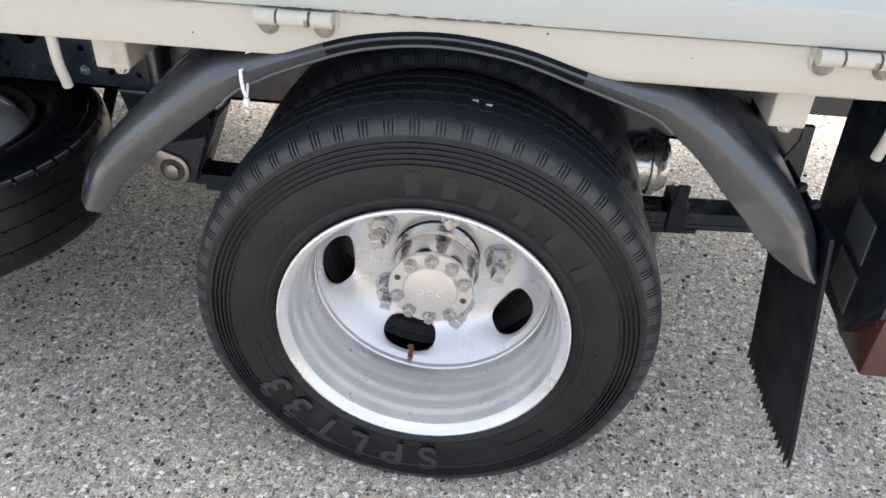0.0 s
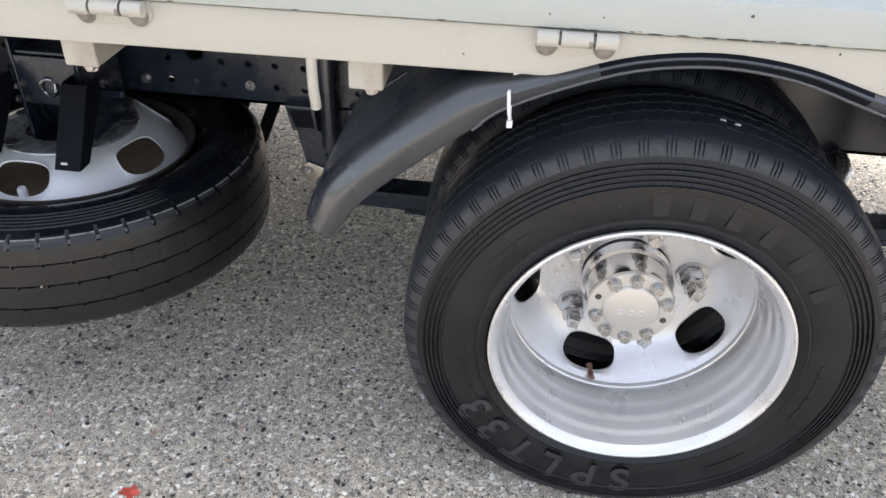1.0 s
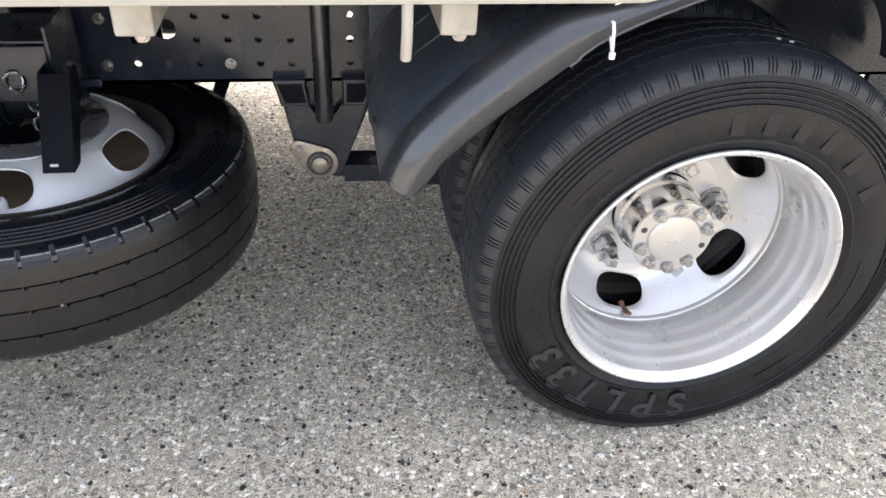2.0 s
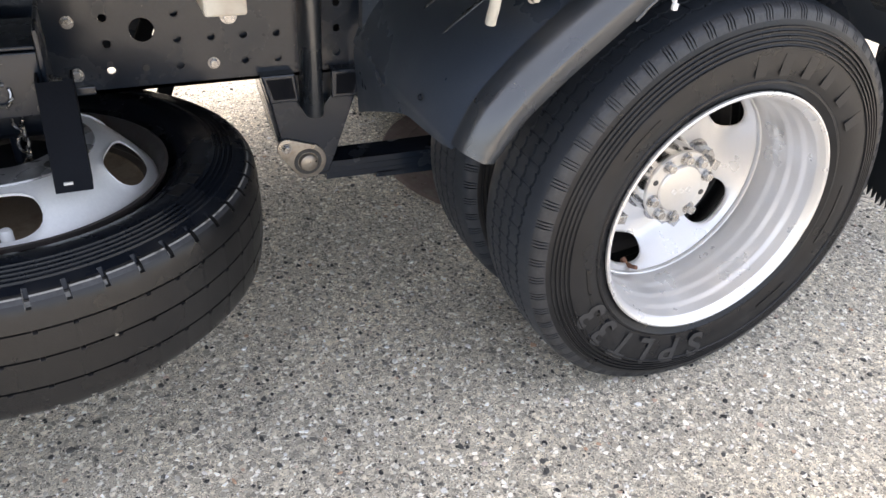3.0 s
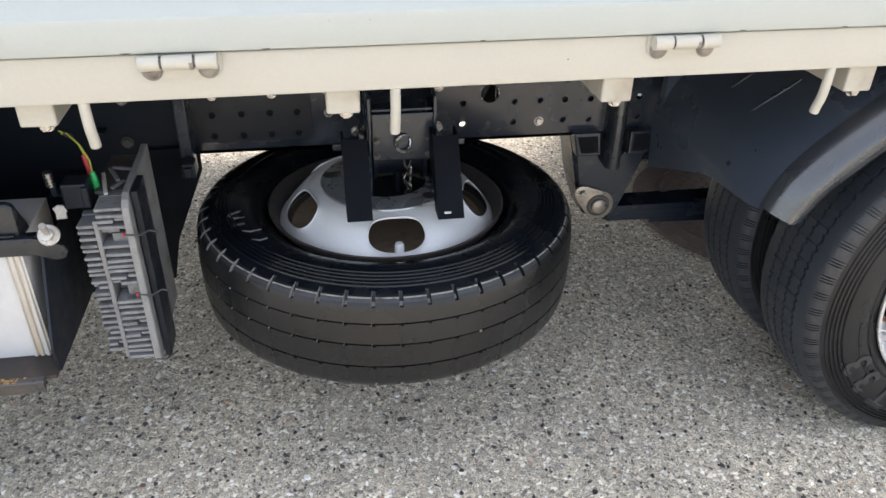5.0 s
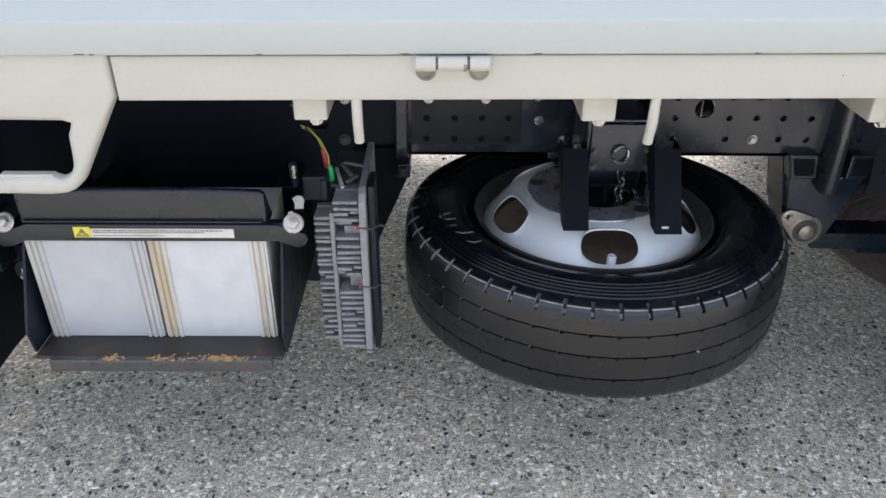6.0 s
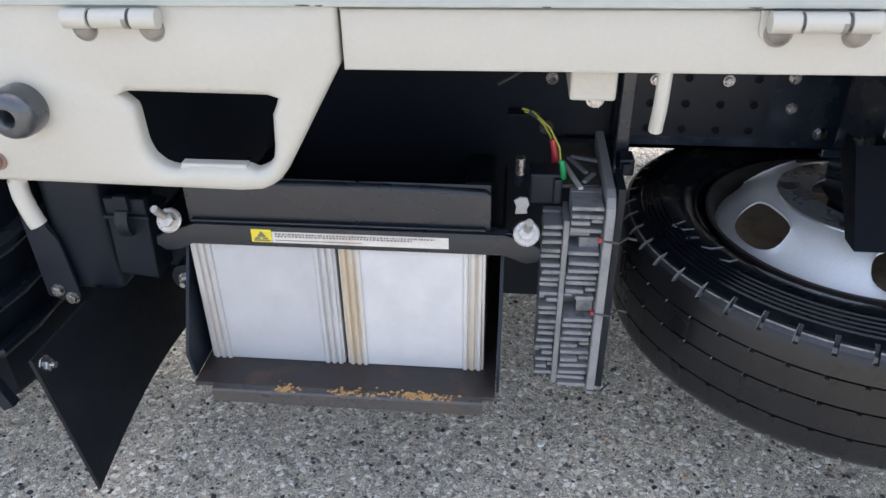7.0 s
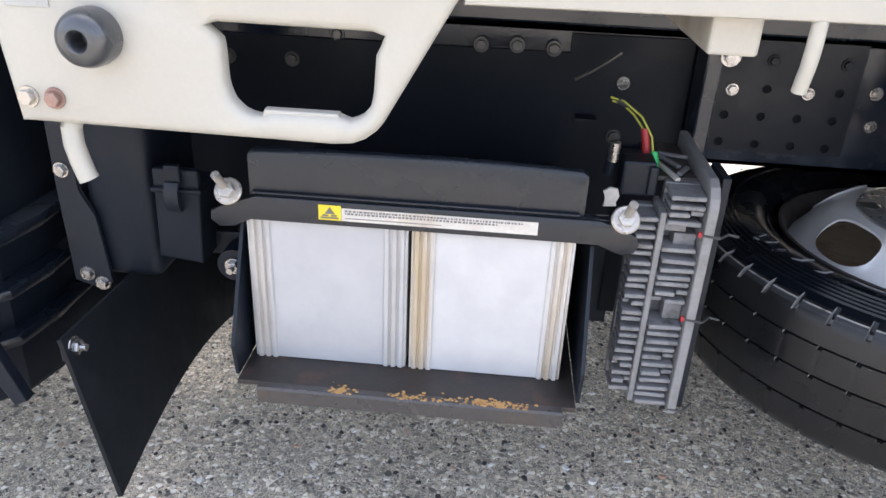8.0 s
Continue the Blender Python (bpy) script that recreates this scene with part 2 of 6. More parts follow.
def stone_mat():
    m = mat("loose_aggregate", (0.3, 0.3, 0.28), 0.8, spec=0.35)
    rnd = m.node_tree.nodes.new("ShaderNodeNewGeometry").outputs["Random Per Island"]
    c = ramp(m, rnd, [(0.0, (0.022, 0.023, 0.025)), (0.26, (0.10, 0.097, 0.09)), (0.45, (0.40, 0.37, 0.32)), (0.76, (0.66, 0.62, 0.53)), (0.90, (0.88, 0.87, 0.85)), (0.99, (0.512, 0.333, 0.224))])
    g = tex_noise(m, 900.0, 3.0, 0.6)
    put(m, "Base Color", mix(m, 1.0, c, ramp(m, g, [(0.3, (0.75, 0.75, 0.75)), (0.7, (1.1, 1.1, 1.1))]), "MULTIPLY"))
    return m


M_STONE = stone_mat()


# ---- mesh helpers ----
def part(name, bm, material, parent=None, label="", smooth=False, at=None):
    """Links a bmesh as one mesh object, under a thing or a part."""
    me = bpy.data.meshes.new(name)
    bmesh.ops.recalc_face_normals(bm, faces=bm.faces)
    bm.to_mesh(me)
    bm.free()
    if smooth:
        for p in me.polygons:
            p.use_smooth = True
        me.set_sharp_from_angle(angle=radians(smooth if smooth is not True else 35))
    me.materials.append(material)
    ob = new(name, me)
    if at is not None:
        ob.matrix_basis = at
    ob.parent = parent
    if label:
        ob["label"] = label
    return ob


def share(ob, parent, m, name=None):
    """Another object on the same mesh."""
    o = new(name or ob.name.split(".")[0], ob.data)
    o.matrix_basis = m
    o.parent = parent
    if "label" in ob:
        o["label"] = ob["label"]
    return o


def thing(name, label, category, group="", kind="", at=(0, 0, 0)):
    e = new(name)
    e.empty_display_size = 0.1
    e.matrix_basis = Matrix.Translation(at)
    return tagged(e, label, category, group, kind)


def box(bm, x0, x1, y0, y1, z0, z1, bev=0.0, seg=2):
    r = bmesh.ops.create_cube(bm, size=1.0)
    vs = r["verts"]
    bmesh.ops.scale(bm, vec=(x1 - x0, y1 - y0, z1 - z0), verts=vs)
    bmesh.ops.translate(bm, vec=((x0 + x1) / 2, (y0 + y1) / 2, (z0 + z1) / 2), verts=vs)
    if bev:
        es = list({e for v in vs for e in v.link_edges})
        bmesh.ops.bevel(bm, geom=es, offset=bev, segments=seg, affect="EDGES", profile=0.5)
    return bm


def prism(bm, pts, axis, a, b, bev=0.0):
    """Extrudes a polygon from a to b along an axis. pts: the other two coordinates in order (x,z for y; y,z for x; x,y for z)."""
    def place(p, w):
        return {"y": (p[0], w, p[1]), "x": (w, p[0], p[1]), "z": (p[0], p[1], w)}[axis]
    lo = [bm.verts.new(place(p, a)) for p in pts]
    hi = [bm.verts.new(place(p, b)) for p in pts]
    n = len(pts)
    faces = [bm.faces.new(lo), bm.faces.new(hi[::-1])]
    for i in range(n):
        faces.append(bm.faces.new((lo[i], hi[i], hi[(i + 1) % n], lo[(i + 1) % n])))
    if bev:
        caps = list({e for f in faces[:2] for e in f.edges})
        bmesh.ops.bevel(bm, geom=caps, offset=bev, segments=2, affect="EDGES", profile=0.5)
    return bm


def spin(bm, prof, seg=64, axis="y", closed=False, a0=0.0, a1=2 * math.pi):
    """Turns a profile of (radius, height) round an axis through the origin."""
    full = abs(a1 - a0 - 2 * math.pi) < 1e-6
    rings = []
    for i in range(seg if full else seg + 1):
        a = a0 + (a1 - a0) * i / seg
        c, s = math.cos(a), math.sin(a)
        rings.append([bm.verts.new({"y": (r * c, h, r * s), "z": (r * c, r * s, h), "x": (h, r * c, r * s)}[axis]) for r, h in prof])
    m = len(prof)
    for i in range(seg):
        p, q = rings[i], rings[(i + 1) % len(rings)]
        for j in range(m if closed else m - 1):
            k = (j + 1) % m
            bm.faces.new((p[j], p[k], q[k], q[j]))
    return bm


def rod(bm, pts, r, seg=10, caps=True):
    """A round bar along a line of points."""
    pts = [Vector(p) for p in pts]
    rings = []
    up = Vector((0.31, 0.17, 0.93)).normalized()
    for i, p in enumerate(pts):
        d = (pts[min(i + 1, len(pts) - 1)] - pts[max(i - 1, 0)]).normalized()
        u = d.cross(up).normalized()
        v = d.cross(u)
        rr = r[i] if isinstance(r, (list, tuple)) else r
        rings.append([bm.verts.new(p + rr * (math.cos(2 * math.pi * k / seg) * u + math.sin(2 * math.pi * k / seg) * v)) for k in range(seg)])
    for p, q in zip(rings, rings[1:]):
        for k in range(seg):
            bm.faces.new((p[k], p[(k + 1) % seg], q[(k + 1) % seg], q[k]))
    if caps:
        bm.faces.new(rings[0][::-1])
        bm.faces.new(rings[-1])
    return bm


def arc(cx, cz, r, a0, a1, n):
    return [(cx + r * math.cos(radians(a0 + (a1 - a0) * i / n)), cz + r * math.sin(radians(a0 + (a1 - a0) * i / n))) for i in range(n + 1)]


def bolt_mesh(r, h, washer=True, stud=0.0):
    """A hexagon bolt head on its washer; points to -y, seat at y = 0."""
    bm = bmesh.new()
    w = 0.0
    if washer:
        spin(bm, [(0.0, -0.002), (r * 1.45, -0.002), (r * 1.5, -0.0012), (r * 1.5, 0.0)], 16)
        w = 0.002
    hexa = [(r * 1.1 * math.cos(radians(60 * i)), r * 1.1 * math.sin(radians(60 * i))) for i in range(6)]
    prism(bm, hexa, "y", -w - h, -w, bev=r * 0.14)
    if stud:
        rod(bm, [(0, -w - h, 0), (0, -w - h - stud, 0)], r * 0.55, 10)
    return bm


def bolts(spots, r, h, parent, material=None, name="bolt", washer=True, stud=0.0, turn=0.0, label=""):
    """Bolts on a face that looks towards -y (turn: degrees about z), each an object on one mesh."""
    first = None
    for i, (x, y, z) in enumerate(spots):
        m = pose(x, y, z, 0, 17 * i, turn)
        if first is None:
            first = part(name, bolt_mesh(r, h, washer, stud), material or M_BOLT, parent, label, at=m)
        else:
            share(first, parent, m, name)


# ---- ground ----
bm = bmesh.new()
bmesh.ops.create_grid(bm, x_segments=8, y_segments=8, size=400.0)
ground = part("ground", bm, M_ASPHALT)
tagged(ground, "worn grey asphalt ground with exposed pale and dark aggregate", "ground", kind="structure")

# ---- the truck ----
RAIL_Y, RAIL_Z0, RAIL_Z1 = 0.78, 0.748, 0.803
MID_Y = 1.63
BED = pose(0.0064, 0.009, -0.0055, 0, -0.46, 0)  # the bed stands a little lower at its front
truck = thing("flatbed_truck", "white flatbed truck with black chassis parked on asphalt", "truck")


def side_rail(y0, y1, cut):
    """The sill under the drop side: a folded channel, cut out over the wheel."""
    bm = bmesh.new()
    if cut:
        low = [(-1.676, RAIL_Z0), (-0.168, RAIL_Z0)] + [(x, RAIL_Z0 + 0.031 * (1 - (x / 0.18) ** 2)) for x in (-0.15, -0.12, -0.09, -0.06, -0.03, 0.0, 0.03, 0.06, 0.09, 0.12, 0.15)] + [(0.172, RAIL_Z0), (1.40, RAIL_Z0)]
    else:
        low = [(-2.09, RAIL_Z0), (1.40, RAIL_Z0)]
    pts = low + [(1.40, RAIL_Z1), (low[0][0], RAIL_Z1)]
    prism(bm, pts, "y", y0, y1, bev=0.004)
    return bm


rail = part("side_rail", side_rail(RAIL_Y, RAIL_Y + 0.016, True), M_CREAM, truck, "cream painted bed sill with wheel cut-out", smooth=30, at=BED)
part("side_rail", side_rail(2 * MID_Y - RAIL_Y - 0.016, 2 * MID_Y - RAIL_Y, False), M_CREAM, truck, at=BED)


def gate(y, s, x0, x1):
    """The drop side: a folded lower channel, then a recessed panel."""
    prof = [(0.0, 0.8055), (-0.006, 0.8055), (-0.0085, 0.807), (-0.0100, 0.811), (-0.0175, 0.842), (-0.0165, 0.847), (-0.012, 0.8515), (0.0, 0.8625), (0.003, 0.868), (0.003, 1.12), (-0.012, 1.135), (-0.012, 1.17), (0.03, 1.17), (0.03, 0.8055)]
    bm = bmesh.new()
    prism(bm, [(y + s * a, z) for a, z in prof], "x", x0, x1)
    return bm


part("drop_side", gate(RAIL_Y, 1, -2.09, 1.40), M_GATE, truck, "white folded steel drop side", smooth=25, at=BED)
part("drop_side", gate(2 * MID_Y - RAIL_Y, -1, -2.09, 1.40), M_GATE, truck, smooth=25, at=BED)
bm = bmesh.new()
box(bm, 1.37, 1.40, RAIL_Y + 0.04, 2 * MID_Y - RAIL_Y - 0.04, 0.806, 1.17, 0.004)
part("tail_gate", bm, M_GATE, truck, at=BED)
bm = bmesh.new()
box(bm, -2.12, -2.092, RAIL_Y, 2 * MID_Y - RAIL_Y, 0.806, 1.5, 0.004)
part("head_board", bm, M_GATE, truck, at=BED)
bm = bmesh.new()
box(bm, -2.09, 1.40, RAIL_Y + 0.024, 2 * MID_Y - RAIL_Y - 0.024, 0.772, 0.800)
part("bed_floor", bm, M_DARK, truck, "dark timber bed floor", at=BED)
for y0 in (1.255, 1.945):
    bm = bmesh.new()
    box(bm, -2.2, 1.40, y0 + 0.004, y0 + 0.06, 0.642, 0.770, 0.004)
    part("sill_beam", bm, M_BLACK, truck)

# cross members with cream ends
for x in (-1.452, -1.0965, -0.7405, -0.390, 0.402, 0.755):
    bm = bmesh.new()
    box(bm, x - 0.0210, x + 0.0210, 0.8095, 2 * MID_Y - 0.8095, 0.698, 0.752, 0.003)
    beam = part("cross_member", bm, M_CROSS, truck, "cream steel cross member with dusty flanks")
    bolts([(x + 0.004, 0.826, 0.695)], 0.006, 0.008, beam, turn=0)

# rope hooks
def hook_mesh(a=0.0065):
    bm = bmesh.new()
    pts = [(0, 0, 0.03), (0, 0, -0.02)]
    pts += [(0, 0.001, -0.034), (0, 0.003, -0.045), (0, 0.007, -0.056), (0, 0.009, -0.065)]
    rod(bm, pts, a, 12)
    return bm


first = None
for x in (-1.393, -1.033, -0.450, 0.51):
    m = pose(x, 0.7965, 0.738)
    if first is None:
        first = part("rope_hook", hook_mesh(), M_CREAM, truck, "cream painted bent steel rope hook", smooth=40, at=m)
    else:
        share(first, truck, m)
bm = bmesh.new()
rod(bm, [(0.008, 0.006, 0.03), (0.003, 0.0, 0.012), (-0.002, -0.004, -0.004), (-0.001, -0.006, -0.020), (0.003, -0.007, -0.036), (0.007, -0.008, -0.048), (0.009, -0.008, -0.053)], 0.0095, 14)
part("rope_hook", bm, M_CREAM, truck, "cream painted bent steel rope hook", smooth=40, at=pose(-2.030, 0.806, 0.604))


# hinges of the drop side
def hinge(x):
    z, y = 0.7965, 0.768
    bm = bmesh.new()
    pts = arc(x + 0.0335, 0.789, 0.0135, -90, 0, 5) + [(x + 0.047, 0.8035), (x - 0.047, 0.8035)] + arc(x - 0.0335, 0.789, 0.0135, 180, 270, 5)
    prism(bm, pts, "y", RAIL_Y - 0.003, RAIL_Y + 0.001, bev=0.0008)
    h = part("hinge", bm, M_CREAM, rail, "cream painted hinge with grimy knuckles", smooth=40)
    bm = bmesh.new()
    rod(bm, [(x - 0.0165, y, z), (x + 0.0165, y, z)], 0.0085, 14)
    part("barrel", bm, M_CREAM, h, smooth=40)
    bm = bmesh.new()
    rod(bm, [(x - 0.041, y, z), (x + 0.041, y, z)], 0.0066, 12)
    part("hinge_pin", bm, M_STEELDARK, h, smooth=40)
    bm = bmesh.new()
    rod(bm, [(x + 0.0125, y, z - 0.0003), (x + 0.0166, y, z - 0.0003)], 0.0086, 14)
    part("grime_ring", bm, M_GRIMY, h, smooth=40)
    for side in (-0.031, 0.031):
        bm = bmesh.new()
        spin(bm, [(0.0098, -0.0004), (0.0120, -0.0004), (0.0122, 0.0)], 18)
        bm.verts.ensure_lookup_table()
        for v in bm.verts[-54:]:
            v.co += Vector((x + side, RAIL_Y - 0.0032, 0.7855))
        part("grime", bm, M_GRIMY, h)
    for dx in (-0.031, 0.031):
        bm = bmesh.new()
        rod(bm, [(x + dx - 0.0112, y, z), (x + dx + 0.0115, y, z)], 0.0088, 14)
        part("knuckle", bm, M_CREAM, h, smooth=40)
        bm = bmesh.new()
        spin(bm, [(0.0, -0.0075), (0.006, -0.007), (0.0095, -0.004), (0.0105, 0.0)], 18)
        part("rivet", bm, M_GRIMY, h, smooth=50, at=pose(x + dx, RAIL_Y - 0.0028, 0.7855))
    return h


for x in (-1.875, -1.2785, -0.674, -0.1545, 0.44):
    h = hinge(x)

# chipped paint along the lower edge of the drop side and on the sill
rng = random.Random(8)
for x, z, w, on_gate in ((0.044, 0.8075, 0.010, 1), (0.061, 0.8070, 0.016, 1), (0.079, 0.8068, 0.009, 1), (-0.045, 0.8075, 0.012, 1), (-0.099, 0.8080, 0.006, 1), (-0.275, 0.768, 0.004, 0), (0.274, 0.781, 0.003, 0), (-1.705, 0.8075, 0.012, 1), (-1.690, 0.8072, 0.006, 1), (-1.333, 0.8070, 0.009, 1), (-1.063, 0.838, 0.0018, 2), (-1.109, 0.838, 0.0015, 2), (-0.60, 0.8072, 0.007, 1), (-0.82, 0.777, 0.003, 0), (-0.186, 0.822, 0.004, 2), (-0.130, 0.822, 0.0035, 2), (0.017, 0.834, 0.007, 2), (-0.090, 0.8085, 0.003, 1), (-0.155, 0.8068, 0.014, 1), (-0.138, 0.8070, 0.008, 1), (-0.110, 0.8068, 0.010, 1), (-0.075, 0.8066, 0.014, 1), (-0.018, 0.8066, 0.016, 1), (0.010, 0.8068, 0.020, 1), (0.030, 0.8068, 0.012, 1), (0.095, 0.8066, 0.012, 1), (0.119, 0.796, 0.005, 0), (-0.30, 0.8068, 0.008, 1), (-0.46, 0.8070, 0.006, 1), (-0.93, 0.8068, 0.007, 1), (-1.18, 0.8068, 0.009, 1), (-1.50, 0.8068, 0.006, 1)):
    bm = bmesh.new()
    y = RAIL_Y - {0: 0.0002, 1: 0.0092, 2: 0.0100 + (z - 0.811) * 0.242}[on_gate]
    h2 = max(0.0005, w * 0.05) if on_gate == 1 else w * 0.3
    w = w * 0.6 if on_gate != 1 else w * 1.3
    prism(bm, [(x + w * 0.5 * math.cos(a) * rng.uniform(0.6, 1.1), z + h2 * math.sin(a) * rng.uniform(0.5, 1.1)) for a in [radians(36 * k) for k in range(10)]], "y", y - 0.0006, y + 0.002)
    part("paint_chip", bm, M_CHIP, rail if on_gate == 0 else truck, "dark chip in the paint", at=None if on_gate == 0 else BED)

# corner panel in front of the rail, with a moulded opening
def corner_panel():
    out = [(-2.083, 0.6205), (-1.79, 0.6170)] + [(-1.784 + 0.05 * math.cos(radians(a)), 0.6670 + 0.05 * math.sin(radians(a))) for a in (-75, -60, -45, -33)] + [(-1.6785, 0.748), (-1.678, RAIL_Z1), (-2.10, RAIL_Z1), (-2.092, 0.70)]
    hole = [(-1.901, 0.7175), (-1.900, 0.7135), (-1.889, 0.707), (-1.8865, 0.700), (-1.8855, 0.664), (-1.881, 0.651), (-1.872, 0.6425), (-1.862, 0.6385), (-1.853, 0.6385), (-1.848, 0.6425), (-1.784, 0.6425), (-1.779, 0.638), (-1.771, 0.639), (-1.760, 0.645), (-1.754, 0.653), (-1.7515, 0.664), (-1.749, 0.701), (-1.744, 0.7065), (-1.7415, 0.7115), (-1.743, 0.7165)]
    cx, cz, n = -1.82, 0.685, 72

    def ring(poly):
        res = []
        for k in range(n):
            a = 2 * math.pi * k / n
            d = Vector((math.cos(a), math.sin(a)))
            best = None
            for p, q in zip(poly, poly[1:] + poly[:1]):
                p2, e = Vector((p[0] - cx, p[1] - cz)), Vector((q[0] - p[0], q[1] - p[1]))
                den = d.x * e.y - d.y * e.x
                if abs(den) < 1e-9:
                    continue
                t = (p2.x * e.y - p2.y * e.x) / den
                u = (p2.x * d.y - p2.y * d.x) / den
                if t > 0 and -1e-6 <= u <= 1 + 1e-6 and (best is None or t > best):
                    best = t
            res.append((cx + best * d.x, cz + best * d.y))
        return res

    inner, outer = ring(hole), ring(out)
    for c in out:
        k = min(range(n), key=lambda i: (outer[i][0] - c[0]) ** 2 + (outer[i][1] - c[1]) ** 2)
        outer[k] = c
    bm = bmesh.new()
    y = RAIL_Y - 0.001

    def grow(loop, d):
        res = []
        m = len(loop)
        for i in range(m):
            a, b = Vector(loop[i - 1]), Vector(loop[(i + 1) % m])
            t = (b - a).normalized() if (b - a).length > 1e-9 else Vector((1, 0))
            res.append((loop[i][0] + t.y * d, loop[i][1] - t.x * d))
        return res

    layers = [(grow(outer, 0), y + 0.018), (grow(outer, 0), y + 0.0065), (grow(outer, -0.0022), y + 0.002), (grow(outer, -0.007), y), (grow(inner, 0.008), y), (grow(inner, 0.003), y + 0.002), (inner, y + 0.0065), (inner, y + 0.018)]
    vs = [[bm.verts.new((p[0], yy, p[1])) for p in lp] for lp, yy in layers]
    for a, b in zip(vs, vs[1:]):
        for i in range(n):
            bm.faces.new((a[i], a[(i + 1) % n], b[(i + 1) % n], b[i]))
    return bm


panel = part("corner_panel", corner_panel(), M_CREAM, truck, "cream pressed steel corner panel with rounded opening", smooth=45, at=pose(-0.0587, 0.0065, -0.0125) @ Matrix.Diagonal((0.965, 1, 1, 1)))
bm = bmesh.new()
prism(bm, [(-1.856, 0.634), (-1.852, 0.6445), (-1.784, 0.6445), (-1.780, 0.634)], "y", RAIL_Y + 0.004, RAIL_Y + 0.017, bev=0.002)
part("lip", bm, M_CREAM, panel)
bm = bmesh.new()
spin(bm, [(0.0, -0.012), (0.0065, -0.012), (0.0075, -0.030), (0.011, -0.034), (0.018, -0.033), (0.0245, -0.028), (0.0275, -0.020), (0.0285, -0.010), (0.0275, 0.0)], 40)
part("rubber_stop", bm, M_PLASTIC, panel, "round dark grey rubber stop", smooth=50, at=pose(-1.997, RAIL_Y - 0.0012, 0.7015) @ Matrix.Diagonal((0.90, 0.95, 0.88, 1)))
bolts([(-2.07, RAIL_Y - 0.001, 0.644)], 0.0066, 0.006, panel, M_WASHER)
bolts([(-2.045, RAIL_Y - 0.001, 0.644)], 0.0066, 0.006, panel, worn("rusty_bolt", (0.36, 0.24, 0.2), 0.5, 0.5, dirt=(0.3, 0.1, 0.08), amount=0.7, scale=90.0))
bm = bmesh.new()
box(bm, -2.075, -2.035, RAIL_Y - 0.0022, RAIL_Y - 0.0012, 0.722, 0.737)
part("data_plate", bm, worn("faded_sticker", (0.55, 0.55, 0.52), 0.4), panel)
# front stay below the corner panel
bm = bmesh.new()
box(bm, -2.08, -1.68, 0.807, 0.827, 0.73, 0.75)
part("panel_stay", bm, M_BLACK, truck)


# chassis rails with their punched holes
def chassis_rail(y, s):
    """A C-section rail; the web is pierced by rows of round holes."""
    holes = [(x, z, 0.0063) for x in (-0.752, -0.701, -0.651) for z in (0.571, 0.531)]
    holes += [(-0.752, 0.489, 0.0063), (-0.651, 0.489, 0.0063), (-0.853, 0.570, 0.0063), (-0.853, 0.531, 0.0063), (-0.853, 0.489, 0.0063), (-0.598, 0.530, 0.0063), (-0.598, 0.488, 0.0063), (-0.4975, 0.573, 0.0063), (-0.4975, 0.531, 0.0063), (-0.4975, 0.490, 0.0063), (-0.801, 0.549, 0.0185)]
    bm = bmesh.new()
    x0, x1, z0, z1 = -2.45, 0.575, 0.455, 0.640
    prism(bm, [(x1, z0), (x1 + 0.03, 0.525), (1.0, 0.530), (1.0, z1), (x1, z1)], "y", y, y + s * 0.055)
    box(bm, x0, x1, y, y + s * 0.055, z0, z0 + 0.006)
    box(bm, x0, x1, y, y + s * 0.055, z1 - 0.006, z1)
    pierced_sheet(bm, x0, x1, z0, z1, holes, y, s)
    return bm


def pierced_sheet(bm, x0, x1, z0, z1, holes, y, s):
    """A sheet with each hole cut in a small square cell of its own."""
    xs = sorted({x0, x1, *[round(h[0] - h[2] * 1.5, 4) for h in holes], *[round(h[0] + h[2] * 1.5, 4) for h in holes]})
    for xa, xb in zip(xs, xs[1:]):
        xm = (xa + xb) / 2
        here = sorted([h for h in holes if abs(h[0] - xm) < h[2] * 1.5 - 1e-5], key=lambda h: h[1])
        z = z0
        for hx, hz, hr in here:
            for_z0, for_z1 = hz - hr * 1.5, hz + hr * 1.5
            if for_z0 > z:
                quad(bm, xa, xb, z, for_z0, y)
            pierced(bm, xa, xb, for_z0, for_z1, hx, hz, hr, y, s)
            z = max(z, for_z1)
        if z < z1:
            quad(bm, xa, xb, z, z1, y)
    return bm


def quad(bm, xa, xb, za, zb, y):
    bm.faces.new([bm.verts.new(p) for p in ((xa, y, za), (xb, y, za), (xb, y, zb), (xa, y, zb))])


